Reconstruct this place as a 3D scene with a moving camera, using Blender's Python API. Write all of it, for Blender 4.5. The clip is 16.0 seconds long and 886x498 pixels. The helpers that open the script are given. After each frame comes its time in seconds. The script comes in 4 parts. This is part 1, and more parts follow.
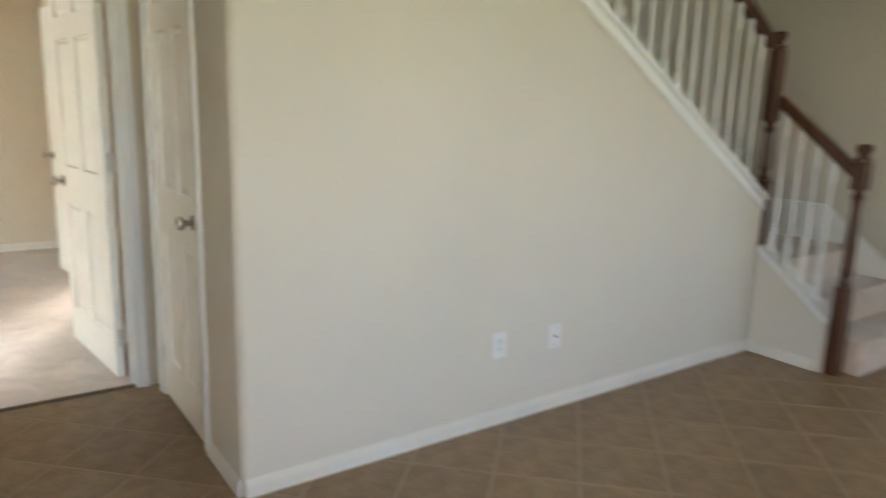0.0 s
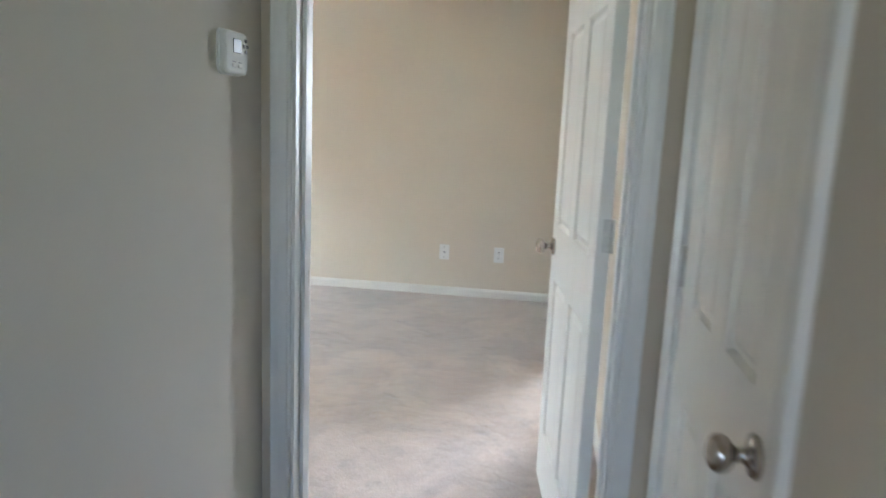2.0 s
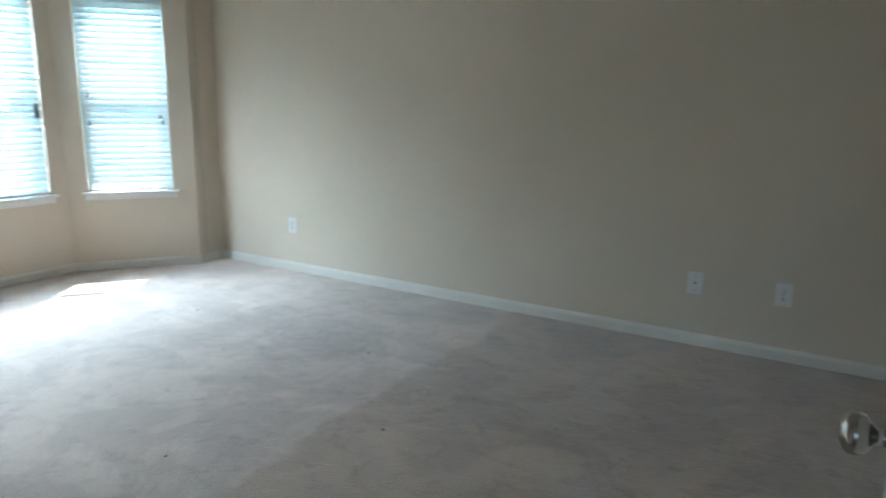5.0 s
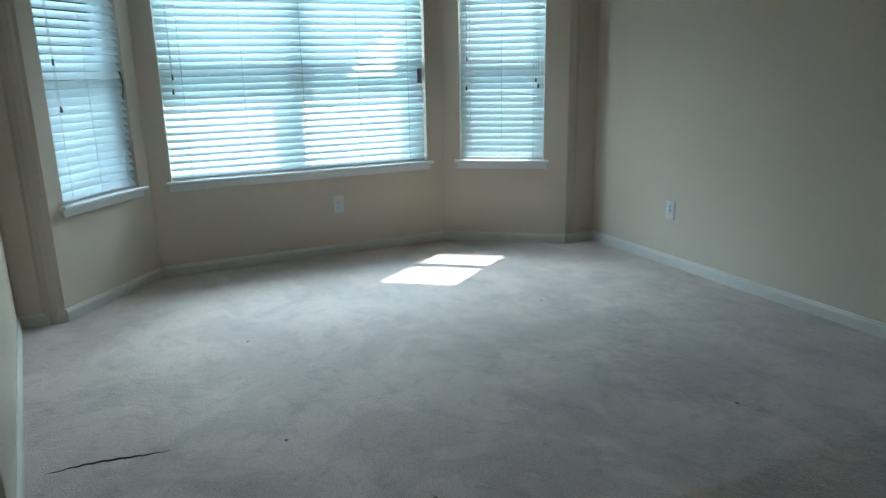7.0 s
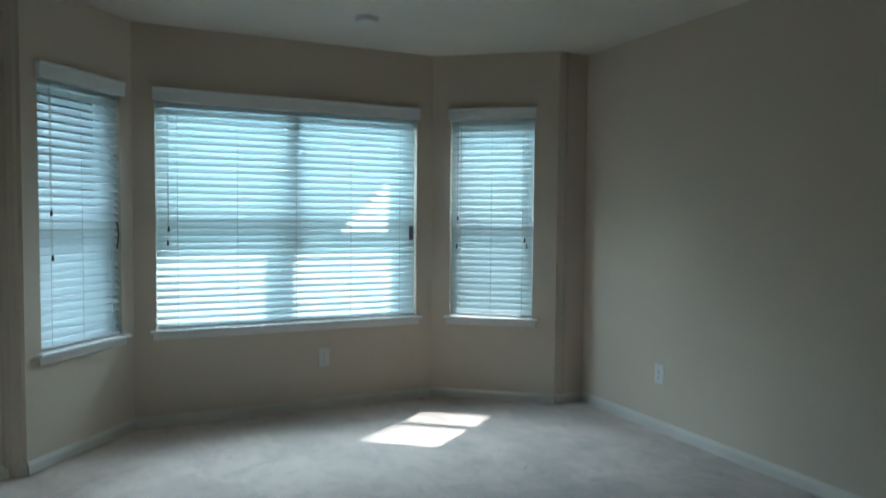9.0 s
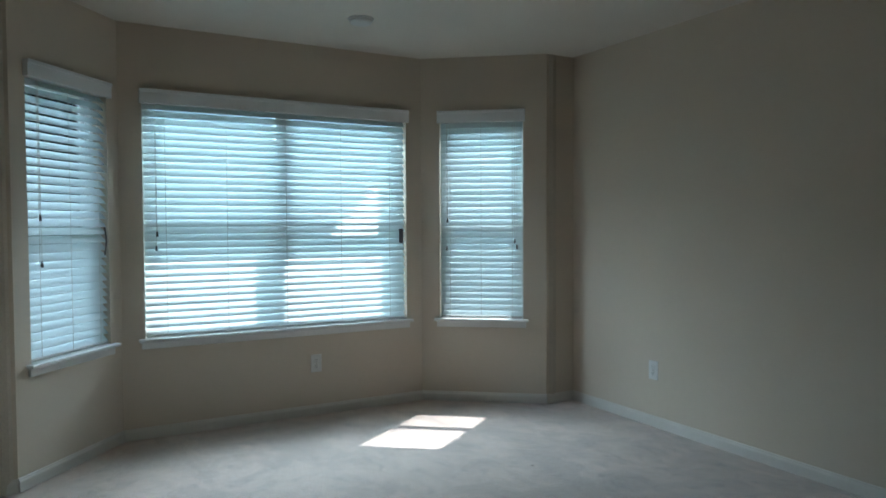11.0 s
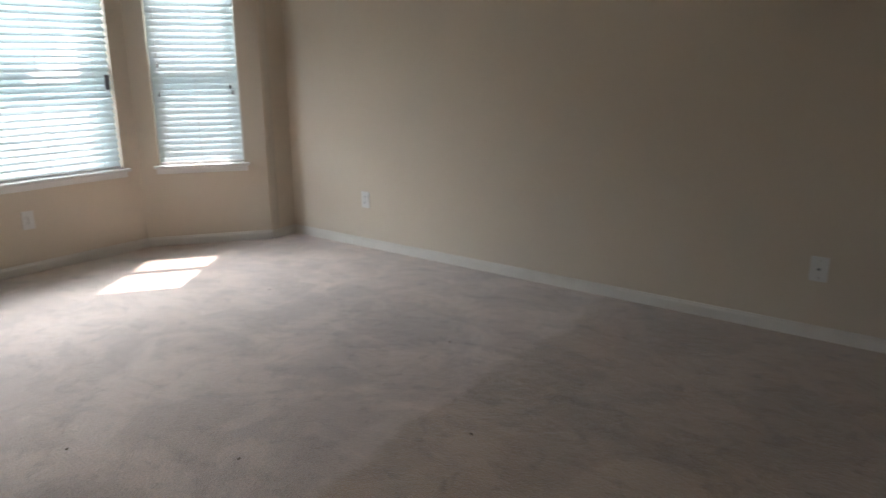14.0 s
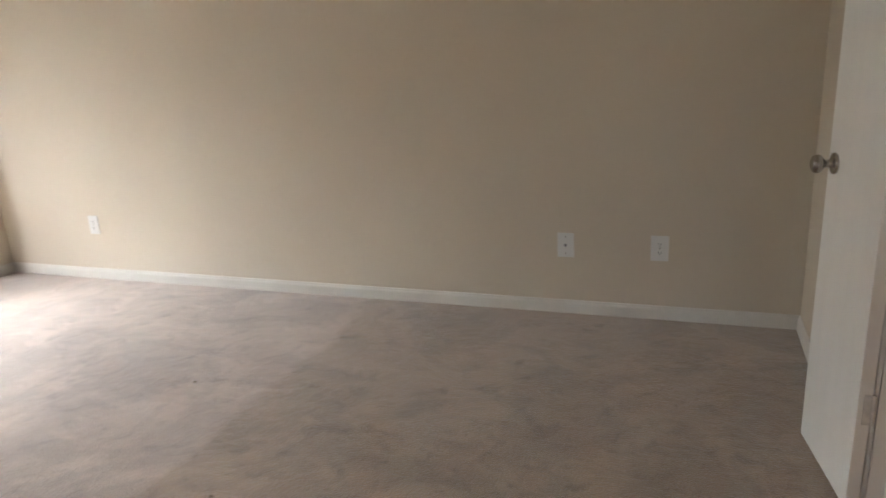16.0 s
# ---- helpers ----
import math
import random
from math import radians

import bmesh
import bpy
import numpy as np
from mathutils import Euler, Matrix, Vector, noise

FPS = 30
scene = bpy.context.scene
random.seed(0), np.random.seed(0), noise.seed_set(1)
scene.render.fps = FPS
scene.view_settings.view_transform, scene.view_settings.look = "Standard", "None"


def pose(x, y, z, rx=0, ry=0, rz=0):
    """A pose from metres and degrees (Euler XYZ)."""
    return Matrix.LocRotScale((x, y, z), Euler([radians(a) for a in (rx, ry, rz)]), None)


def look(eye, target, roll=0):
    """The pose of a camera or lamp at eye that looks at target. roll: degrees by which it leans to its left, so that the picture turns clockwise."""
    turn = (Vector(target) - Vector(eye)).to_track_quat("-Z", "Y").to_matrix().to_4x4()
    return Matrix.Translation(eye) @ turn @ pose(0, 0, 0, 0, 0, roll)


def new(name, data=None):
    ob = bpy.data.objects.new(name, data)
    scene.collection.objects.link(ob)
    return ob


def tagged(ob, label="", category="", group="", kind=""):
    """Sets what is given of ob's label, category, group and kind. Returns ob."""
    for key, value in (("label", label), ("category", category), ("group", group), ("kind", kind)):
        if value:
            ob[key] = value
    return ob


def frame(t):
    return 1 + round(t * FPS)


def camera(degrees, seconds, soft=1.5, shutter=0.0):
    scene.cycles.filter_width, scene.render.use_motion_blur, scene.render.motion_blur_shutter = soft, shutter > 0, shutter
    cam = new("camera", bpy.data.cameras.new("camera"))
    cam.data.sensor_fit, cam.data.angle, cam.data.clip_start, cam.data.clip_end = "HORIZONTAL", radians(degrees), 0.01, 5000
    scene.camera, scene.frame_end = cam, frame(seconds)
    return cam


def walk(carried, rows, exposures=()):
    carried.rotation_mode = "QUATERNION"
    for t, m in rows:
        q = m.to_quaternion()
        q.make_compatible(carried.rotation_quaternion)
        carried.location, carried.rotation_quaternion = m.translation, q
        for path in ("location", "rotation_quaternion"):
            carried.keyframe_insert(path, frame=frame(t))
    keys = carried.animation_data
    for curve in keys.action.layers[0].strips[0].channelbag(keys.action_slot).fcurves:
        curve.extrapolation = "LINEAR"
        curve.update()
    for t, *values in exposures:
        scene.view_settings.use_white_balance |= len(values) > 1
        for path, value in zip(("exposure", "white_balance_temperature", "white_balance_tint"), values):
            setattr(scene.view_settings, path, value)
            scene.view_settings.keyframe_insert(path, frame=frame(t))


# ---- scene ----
cam = camera(65.0, 16.0, soft=1.5, shutter=0.5)
PATH = [
    (0, (0.168, -3.496, 1.383), (1.295, -1.893, 0.984), 1.7),
    (0.5, (0.436, -3.112, 1.383), (1.136, -1.279, 0.996), 0.9),
    (1, (0.552, -2.563, 1.361), (0.86, -0.625, 0.971), 1.0),
    (1.5, (0.627, -2.093, 1.356), (0.57, -0.13, 0.978), 1.7),
    (2, (0.588, -1.702, 1.343), (0.319, 0.249, 0.995), 2.5),
    (2.5, (0.499, -1.288, 1.356), (0.168, 0.655, 1.017), 1.6),
    (3, (0.451, -0.877, 1.358), (0.053, 1.057, 1.044), 2.2),
    (3.2, (0.42, -0.786, 1.37), (0.0, 1.147, 1.075), 2.7),
    (5.3, (0.615, 0.03, 1.314), (-0.535, 1.56, 0.852), 0.2),
    (5.5, (0.635, 0.124, 1.311), (-0.637, 1.572, 0.825), -0.1),
    (6, (0.418, 0.458, 1.286), (-1.131, 1.604, 0.75), -1.8),
    (6.5, (0.186, 0.607, 1.259), (-1.504, 1.529, 0.718), -2.1),
    (7, (0.141, 0.65, 1.249), (-1.609, 1.475, 0.739), -1.2),
    (7.5, (0.138, 0.668, 1.258), (-1.622, 1.497, 0.795), 0.0),
    (8, (0.136, 0.674, 1.261), (-1.64, 1.52, 0.903), 0.6),
    (8.5, (0.148, 0.705, 1.264), (-1.648, 1.559, 1.051), 0.5),
    (9, (0.159, 0.74, 1.303), (-1.648, 1.592, 1.21), 0.5),
    (9.2, (0.168, 0.749, 1.316), (-1.64, 1.602, 1.275), 0.5),
    (11.3, (0.03, 0.498, 1.252), (-1.698, 1.5, 1.146), -0.0),
    (11.5, (0.032, 0.496, 1.251), (-1.685, 1.507, 1.088), 0.1),
    (12, (0.081, 0.533, 1.276), (-1.599, 1.57, 0.954), -0.2),
    (12.5, (0.151, 0.513, 1.33), (-1.45, 1.623, 0.876), -0.5),
    (13, (0.158, 0.458, 1.335), (-1.326, 1.692, 0.812), -0.8),
    (13.5, (0.233, 0.296, 1.34), (-1.092, 1.694, 0.801), -0.5),
    (14, (0.309, 0.114, 1.319), (-0.844, 1.662, 0.796), -0.2),
    (14.5, (0.246, 0.061, 1.305), (-0.73, 1.731, 0.796), -0.1),
    (15, (0.258, 0.159, 1.32), (-0.59, 1.893, 0.792), -0.8),
    (15.5, (0.368, 0.316, 1.342), (-0.39, 2.082, 0.79), -2.0),
    (16, (0.393, 0.495, 1.321), (-0.261, 2.298, 0.754), -3.2),
]
EXPOSURES = [(0, 4.8, 7000, 18), (0.5, 4.6, 6750, 18), (1.0, 4.5, 6250, 17), (2.0, 4.45, 5800, 17), (3.2, 4.25, 5620, 14), (4.2, 3.75, 5550, 9), (4.7, 3.15, 5400, 8), (5.3, 2.7, 5330, 7), (6.5, 1.93, 5180, 3),
             (8, 1.66, 5220, 2), (9, 1.38, 5230, 2), (11.5, 1.38, 5430, 8), (12.5, 1.66, 5830, 15), (13.5, 1.94, 6250, 22), (14.5, 2.42, 6480, 23), (15, 2.78, 6580, 22), (16, 3.32, 6700, 24)]
walk(cam, [(t, look(eye, target, roll)) for t, eye, target, roll in PATH], EXPOSURES)

# ---- tuning ----
SKY_STRENGTH, SUN_STRENGTH = 0.07, 4.2
W_CENTRE, W_RIGHT, W_LEFT, W_BATH, W_SOUTH, W_EAST, W_WEST = 205, 58, 52, 1.9, 0.40, 1.42, 0.30
TILT_L, TILT_C, TILT_R = 45, 50.5, 58.1
ENTRY_ANGLE = 83.0
D2A, D2B, D2_TURN, D2_WIDTH = 1.66, 2.42, 99, 0.397
WRINKLE = [(-2.21, 0.325), (-2.19, 0.70)]
SPOTS = [(-0.97, 2.00), (-1.52, 1.39), (-1.54, 2.65), (-2.88, 2.66), (-1.48, 1.05), (-2.06, 1.07), (-3.05, 1.12)]
TILE_ORIGIN = (2.021, -1.584)

# ---- light ----
scene.view_settings.exposure = 0.0
SUN_TRAVEL = Vector((0.585 * math.cos(radians(57)), -0.811 * math.cos(radians(57)), -math.sin(radians(57))))
world = bpy.data.worlds.new("world")
scene.world = world
world.use_nodes = True
wn = world.node_tree.nodes
sky = wn.new("ShaderNodeTexSky")
sky.sky_type = "NISHITA"
sky.sun_disc = False
sky.sun_elevation = radians(57)
sky.sun_rotation = math.atan2(-0.585, 0.811)
wn["Background"].inputs[1].default_value = SKY_STRENGTH
world.node_tree.links.new(sky.outputs[0], wn["Background"].inputs[0])
sun = new("sun", bpy.data.lights.new("sun", "SUN"))
sun.data.energy, sun.data.angle, sun.data.color = SUN_STRENGTH, radians(0.5), (1.0, 0.95, 0.86)
sun.rotation_mode = "QUATERNION"
sun.rotation_quaternion = SUN_TRAVEL.to_track_quat("-Z", "Y")
sun.location = (-8, 8, 10)


def area_light(name, eye, target, sx, sy, watts, color):
    lamp = new(name, bpy.data.lights.new(name, "AREA"))
    lamp.data.shape, lamp.data.size, lamp.data.size_y = "RECTANGLE", sx, sy
    lamp.data.energy, lamp.data.color = watts, color
    lamp.matrix_world = look(eye, target)
    return lamp


# ---- plan (metres; x along the bedroom's long wall, y into the bedroom) ----
HALL_LEFT = -0.118      # hall wall with the thermostat
RIGHT = 0.90            # right wall of the bedroom
CLOSET = 0.902          # closet wall in the hall
DOOR_FACE = -0.015      # hall face of the wall with the bedroom door
ROOM_FACE = 0.11        # bedroom face of the same wall
FAR = 3.744             # long bedroom wall
STAIR_Y = -1.25        # wall under the stairs
CEIL = 2.44
TILE_Z = -0.012
KNEE_X = 4.03
EAST = 5.10
BAY = [(-3.79, 0.33), (-4.40, 0.835), (-4.40, 2.80), (-3.86, 3.505)]

# daylight standing outside the bay and bath windows
area_light("daylight_bay_centre", (-6.40, 1.80, 3.00), (-4.3, 1.8, 1.2), 4.4, 2.2, W_CENTRE, (0.81, 0.97, 0.99))
area_light("daylight_bay_right", (-5.45, 4.25, 2.95), (-4.1, 3.15, 1.2), 1.9, 1.6, W_RIGHT, (0.88, 0.97, 1.0))
area_light("daylight_bay_left", (-5.40, -0.65, 2.95), (-4.1, 0.60, 1.2), 1.9, 1.6, W_LEFT, (0.78, 0.90, 1.0))
area_light("daylight_bath", (1.92, 3.80, 1.55), (0.50, 1.35, 0.0), 0.8, 1.0, W_BATH, (0.90, 0.97, 1.0)).data.spread = radians(80)
# added lamps at living-room openings that are out of view, to light the hall
area_light("hall_fill_south", (0.3, -6.62, 1.75), (0.6, 0, 1.6), 2.3, 1.1, W_SOUTH, (0.72, 0.84, 1.0))
area_light("hall_fill_west", (-3.45, -4.05, 1.80), (1.5, -1.4, 2.3), 1.9, 1.0, W_WEST, (0.68, 0.83, 1.0))
area_light("hall_fill_east", (5.42, -5.35, 1.55), (0.0, -1.4, 1.6), 1.9, 1.5, W_EAST, (0.60, 0.75, 1.0))


# ---- materials ----
def material(name, base, rough=0.6, metal=0.0, grain=0.0, grain_scale=40.0, stain=0.0, stain_scale=1.5,
             bump=0.0, bump_scale=120.0, spec=0.5, sheen=0.0, random_tint=0.0, translucent=0.0, stretch=(1, 1, 1)):
    mat = bpy.data.materials.new(name)
    mat.use_nodes = True
    nt = mat.node_tree
    n, l = nt.nodes, nt.links
    b = n["Principled BSDF"]
    b.inputs["Roughness"].default_value = rough
    b.inputs["Metallic"].default_value = metal
    b.inputs["Specular IOR Level"].default_value = spec
    if sheen:
        b.inputs["Sheen Weight"].default_value = sheen
        b.inputs["Sheen Roughness"].default_value = 0.6
    geo = n.new("ShaderNodeTexCoord")
    mapping = n.new("ShaderNodeMapping")
    mapping.inputs["Scale"].default_value = stretch
    l.new(geo.outputs["Object"], mapping.inputs["Vector"])
    col = n.new("ShaderNodeRGB")
    col.outputs[0].default_value = (*base, 1)
    last = col.outputs[0]

    def layer(last, scale, amount, detail):
        tex = n.new("ShaderNodeTexNoise")
        tex.inputs["Scale"].default_value = scale
        tex.inputs["Detail"].default_value = detail
        l.new(mapping.outputs[0], tex.inputs["Vector"])
        ramp = n.new("ShaderNodeMapRange")
        ramp.inputs["From Min"].default_value, ramp.inputs["From Max"].default_value = 0.3, 0.7
        ramp.inputs["To Min"].default_value, ramp.inputs["To Max"].default_value = 1 - amount, 1 + amount
        l.new(tex.outputs["Fac"], ramp.inputs["Value"])
        mix = n.new("ShaderNodeVectorMath")
        mix.operation = "SCALE"
        l.new(last, mix.inputs[0])
        l.new(ramp.outputs[0], mix.inputs["Scale"])
        return mix.outputs[0]

    if grain:
        last = layer(last, grain_scale, grain, 6)
    if stain:
        last = layer(last, stain_scale, stain, 4)
    if random_tint:
        info = n.new("ShaderNodeObjectInfo")
        ramp = n.new("ShaderNodeMapRange")
        ramp.inputs["To Min"].default_value, ramp.inputs["To Max"].default_value = 1 - random_tint, 1 + random_tint
        l.new(info.outputs["Random"], ramp.inputs["Value"])
        mix = n.new("ShaderNodeVectorMath")
        mix.operation = "SCALE"
        l.new(last, mix.inputs[0])
        l.new(ramp.outputs[0], mix.inputs["Scale"])
        last = mix.outputs[0]
    l.new(last, b.inputs["Base Color"])
    if bump:
        tex = n.new("ShaderNodeTexNoise")
        tex.inputs["Scale"].default_value = bump_scale
        tex.inputs["Detail"].default_value = 3
        l.new(mapping.outputs[0], tex.inputs["Vector"])
        bn = n.new("ShaderNodeBump")
        bn.inputs["Strength"].default_value = bump
        bn.inputs["Distance"].default_value = 0.004
        l.new(tex.outputs["Fac"], bn.inputs["Height"])
        l.new(bn.outputs[0], b.inputs["Normal"])
    if translucent:
        tr = n.new("ShaderNodeBsdfTranslucent")
        tr.inputs["Color"].default_value = (*base, 1)
        mix = n.new("ShaderNodeMixShader")
        mix.inputs[0].default_value = translucent
        l.new(b.outputs[0], mix.inputs[1])
        l.new(tr.outputs[0], mix.inputs[2])
        l.new(mix.outputs[0], n["Material Output"].inputs["Surface"])
    return mat


PAINT = material("wall_paint", (0.618, 0.538, 0.430), 0.85, grain=0.015, grain_scale=300, stain=0.03, stain_scale=1.1, bump=0.12, bump_scale=160, spec=0.25)
HALL_PAINT = material("hall_wall_paint", (0.61, 0.56, 0.485), 0.85, grain=0.015, grain_scale=300, stain=0.03, stain_scale=1.1, bump=0.12, bump_scale=160, spec=0.25)
CEILING = material("ceiling_paint", (0.70, 0.65, 0.57), 0.95, stain=0.03, bump=0.35, bump_scale=90, spec=0.2)
TRIM = material("trim_paint", (0.72, 0.71, 0.68), 0.38, grain=0.01, grain_scale=60, stain=0.02, stain_scale=3, bump=0.03, bump_scale=40)
DOOR = material("door_paint", (0.82, 0.80, 0.75), 0.42, grain=0.012, grain_scale=80, stain=0.02, stain_scale=3, bump=0.05, bump_scale=60, stretch=(6, 6, 1))
BOARD = material("baseboard_paint", (0.66, 0.625, 0.565), 0.55, grain=0.015, grain_scale=60, stain=0.05, stain_scale=3, bump=0.03, bump_scale=40, spec=0.35)
TILE = material("floor_tile", (0.262, 0.168, 0.092), 0.42, grain=0.10, grain_scale=60, stain=0.22, stain_scale=11, bump=0.15, bump_scale=30, random_tint=0.07)
GROUT = material("grout", (0.37, 0.28, 0.195), 0.95, grain=0.1, grain_scale=90)
DARK_WOOD = material("stained_wood", (0.075, 0.028, 0.013), 0.32, grain=0.3, grain_scale=30, stain=0.15, stain_scale=8, bump=0.08, bump_scale=50, stretch=(1, 1, 0.12))
NICKEL = material("satin_nickel", (0.45, 0.41, 0.37), 0.26, 1.0, grain=0.05, grain_scale=80)
HINGE = material("painted_hinge", (0.62, 0.60, 0.56), 0.4, grain=0.08, grain_scale=60, stain=0.1, stain_scale=20)
PLATE = material("plate_plastic", (0.68, 0.67, 0.64), 0.65, stain=0.02, stain_scale=20)
EDGE = material("carpet_edge", (0.15, 0.11, 0.075), 0.9, grain=0.15)
SLOT = material("dark_slot", (0.03, 0.028, 0.025), 0.6, grain=0.1)
GREY_PLASTIC = material("grey_plastic", (0.16, 0.16, 0.17), 0.45, grain=0.05)
LCD = material("lcd_glass", (0.09, 0.105, 0.09), 0.38, grain=0.03)
VINYL = material("window_vinyl", (0.80, 0.81, 0.80), 0.4, stain=0.03, stain_scale=5)
SLAT = material("blind_slat", (0.80, 0.86, 0.86), 0.45, grain=0.015, grain_scale=50, translucent=0.26)
CORD = material("blind_cord", (0.75, 0.74, 0.70), 0.8, grain=0.05)
TASSEL = material("cord_tassel", (0.10, 0.085, 0.07), 0.5, grain=0.1)
LAWN = material("lawn", (0.08, 0.12, 0.045), 0.95, grain=0.35, grain_scale=25, stain=0.25, stain_scale=0.6, bump=0.5, bump_scale=60)
STUCCO = material("outside_stucco", (0.55, 0.49, 0.40), 0.9, grain=0.05, grain_scale=90, stain=0.05, bump=0.3)
FENCE = material("fence_wood", (0.30, 0.22, 0.14), 0.85, grain=0.2, grain_scale=20, random_tint=0.15, bump=0.3, bump_scale=40, stretch=(4, 4, 0.4))
BARK = material("tree_bark", (0.14, 0.10, 0.07), 0.9, grain=0.3, grain_scale=30, bump=0.5, bump_scale=40, stretch=(3, 3, 0.5))
LEAF = material("tree_leaf", (0.07, 0.13, 0.04), 0.55, grain=0.2, grain_scale=9, translucent=0.35)
CONCRETE = material("patio_concrete", (0.42, 0.41, 0.39), 0.9, grain=0.1, grain_scale=40, stain=0.1, bump=0.3)
DENT = material("carpet_dent", (0.22, 0.17, 0.13), 0.95, grain=0.2)
DEBRIS = material("carpet_debris", (0.10, 0.08, 0.06), 0.95, grain=0.2)


def carpet_material():
    """Cut pile: tufts, trodden patches with jagged borders, brushed strokes, a darker brown zone by the far wall, dents
    and folds.
    """
    mat = material("carpet_pile", (0.533, 0.410, 0.331), 1.0, grain=0.16, grain_scale=130, stain=0.06, stain_scale=1.3, spec=0.05, sheen=0.6)
    nt = mat.node_tree
    n, l = nt.nodes, nt.links
    b = n["Principled BSDF"]
    coord = n.new("ShaderNodeTexCoord")

    def noise(scale, detail, rough=0.5, distort=0.0, stretch=(1, 1, 1), turn=0.0):
        mapping = n.new("ShaderNodeMapping")
        mapping.inputs["Scale"].default_value = stretch
        mapping.inputs["Rotation"].default_value = (0, 0, radians(turn))
        l.new(coord.outputs["Object"], mapping.inputs["Vector"])
        tex = n.new("ShaderNodeTexNoise")
        tex.inputs["Scale"].default_value, tex.inputs["Detail"].default_value = scale, detail
        tex.inputs["Roughness"].default_value, tex.inputs["Distortion"].default_value = rough, distort
        l.new(mapping.outputs[0], tex.inputs["Vector"])
        return tex.outputs["Fac"]

    def ranged(value, low, high, to_low, to_high, smooth=False):
        ramp = n.new("ShaderNodeMapRange")
        if smooth:
            ramp.interpolation_type = "SMOOTHSTEP"
        for key, v in (("From Min", low), ("From Max", high), ("To Min", to_low), ("To Max", to_high)):
            ramp.inputs[key].default_value = v
        l.new(value, ramp.inputs["Value"])
        return ramp.outputs[0]

    def maths(kind, a, c, third=None):
        node = n.new("ShaderNodeMath")
        node.operation = kind
        for k, v in enumerate((a, c, third)):
            if v is None:
                continue
            if isinstance(v, (int, float)):
                node.inputs[k].default_value = v
            else:
                l.new(v, node.inputs[k])
        return node.outputs[0]

    def scaled(colour, factor):
        node = n.new("ShaderNodeVectorMath")
        node.operation = "SCALE"
        l.new(colour, node.inputs[0])
        l.new(factor, node.inputs["Scale"])
        return node.outputs[0]

    split = n.new("ShaderNodeSeparateXYZ")
    l.new(coord.outputs["Object"], split.inputs[0])
    wander = noise(1.7, 6)

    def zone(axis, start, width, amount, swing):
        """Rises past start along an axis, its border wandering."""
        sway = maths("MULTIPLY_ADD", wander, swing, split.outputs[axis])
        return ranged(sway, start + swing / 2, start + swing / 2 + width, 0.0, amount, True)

    # pile brushed one way or the other in patches, and in strokes along the long wall
    patches = ranged(noise(2.0, 9, 0.66, 0.7), 0.45, 0.54, 0.89, 1.09)
    strokes = ranged(noise(2.4, 7, 0.62, 0.8, (0.75, 1.5, 1), 20), 0.46, 0.56, 0.0, 0.12)
    footprints = ranged(noise(6.5, 6, 0.6, 0.9, (0.7, 1.3, 1), 40), 0.50, 0.62, 0.0, 0.10)
    creases = ranged(noise(12.0, 8, 0.55, 0.7), 0.56, 0.66, 0.0, 0.16)
    # strokes lie between the bay and the door, away from the near wall
    stroke_area = maths("MULTIPLY", maths("SUBTRACT", zone("X", -3.4, 0.5, 1.0, 0.5), zone("X", -1.4, 0.3, 1.0, 0.45)), zone("Y", 1.7, 0.5, 1.0, 0.6))
    strokes = maths("MULTIPLY", strokes, stroke_area)
    # darker and browner towards the door end of the far wall
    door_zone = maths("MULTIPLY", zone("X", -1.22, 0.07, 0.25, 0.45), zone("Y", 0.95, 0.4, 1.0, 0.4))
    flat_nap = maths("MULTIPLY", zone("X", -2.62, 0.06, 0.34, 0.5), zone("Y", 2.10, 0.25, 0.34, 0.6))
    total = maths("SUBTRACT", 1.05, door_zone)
    for socket in (flat_nap, strokes, footprints, creases):
        total = maths("SUBTRACT", total, socket)
    colour = b.inputs["Base Color"].links[0].from_socket
    colour = scaled(scaled(colour, patches), total)
    browning = n.new("ShaderNodeVectorMath")
    browning.operation = "SCALE"
    browning.inputs[0].default_value = (0.0, 0.24, 0.75)
    l.new(door_zone, browning.inputs["Scale"])
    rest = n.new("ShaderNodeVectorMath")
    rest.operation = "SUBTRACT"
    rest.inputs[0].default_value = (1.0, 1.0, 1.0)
    l.new(browning.outputs[0], rest.inputs[1])
    browned = n.new("ShaderNodeVectorMath")
    browned.operation = "MULTIPLY"
    l.new(colour, browned.inputs[0])
    l.new(rest.outputs[0], browned.inputs[1])
    l.new(browned.outputs[0], b.inputs["Base Color"])
    # relief: tufts, clumps, and the low folds of a stretched carpet
    tuft = n.new("ShaderNodeTexVoronoi")
    tuft.inputs["Scale"].default_value = 190
    l.new(coord.outputs["Object"], tuft.inputs["Vector"])
    clumps = maths("MULTIPLY_ADD", noise(30, 6, 0.66), 1.3, tuft.outputs["Distance"])
    relief = maths("MULTIPLY_ADD", noise(7.0, 5, 0.55, 0.9), 3.4, clumps)
    bump = n.new("ShaderNodeBump")
    bump.inputs["Strength"].default_value, bump.inputs["Distance"].default_value = 0.42, 0.010
    l.new(relief, bump.inputs["Height"])
    l.new(bump.outputs[0], b.inputs["Normal"])
    return mat


CARPET = carpet_material()


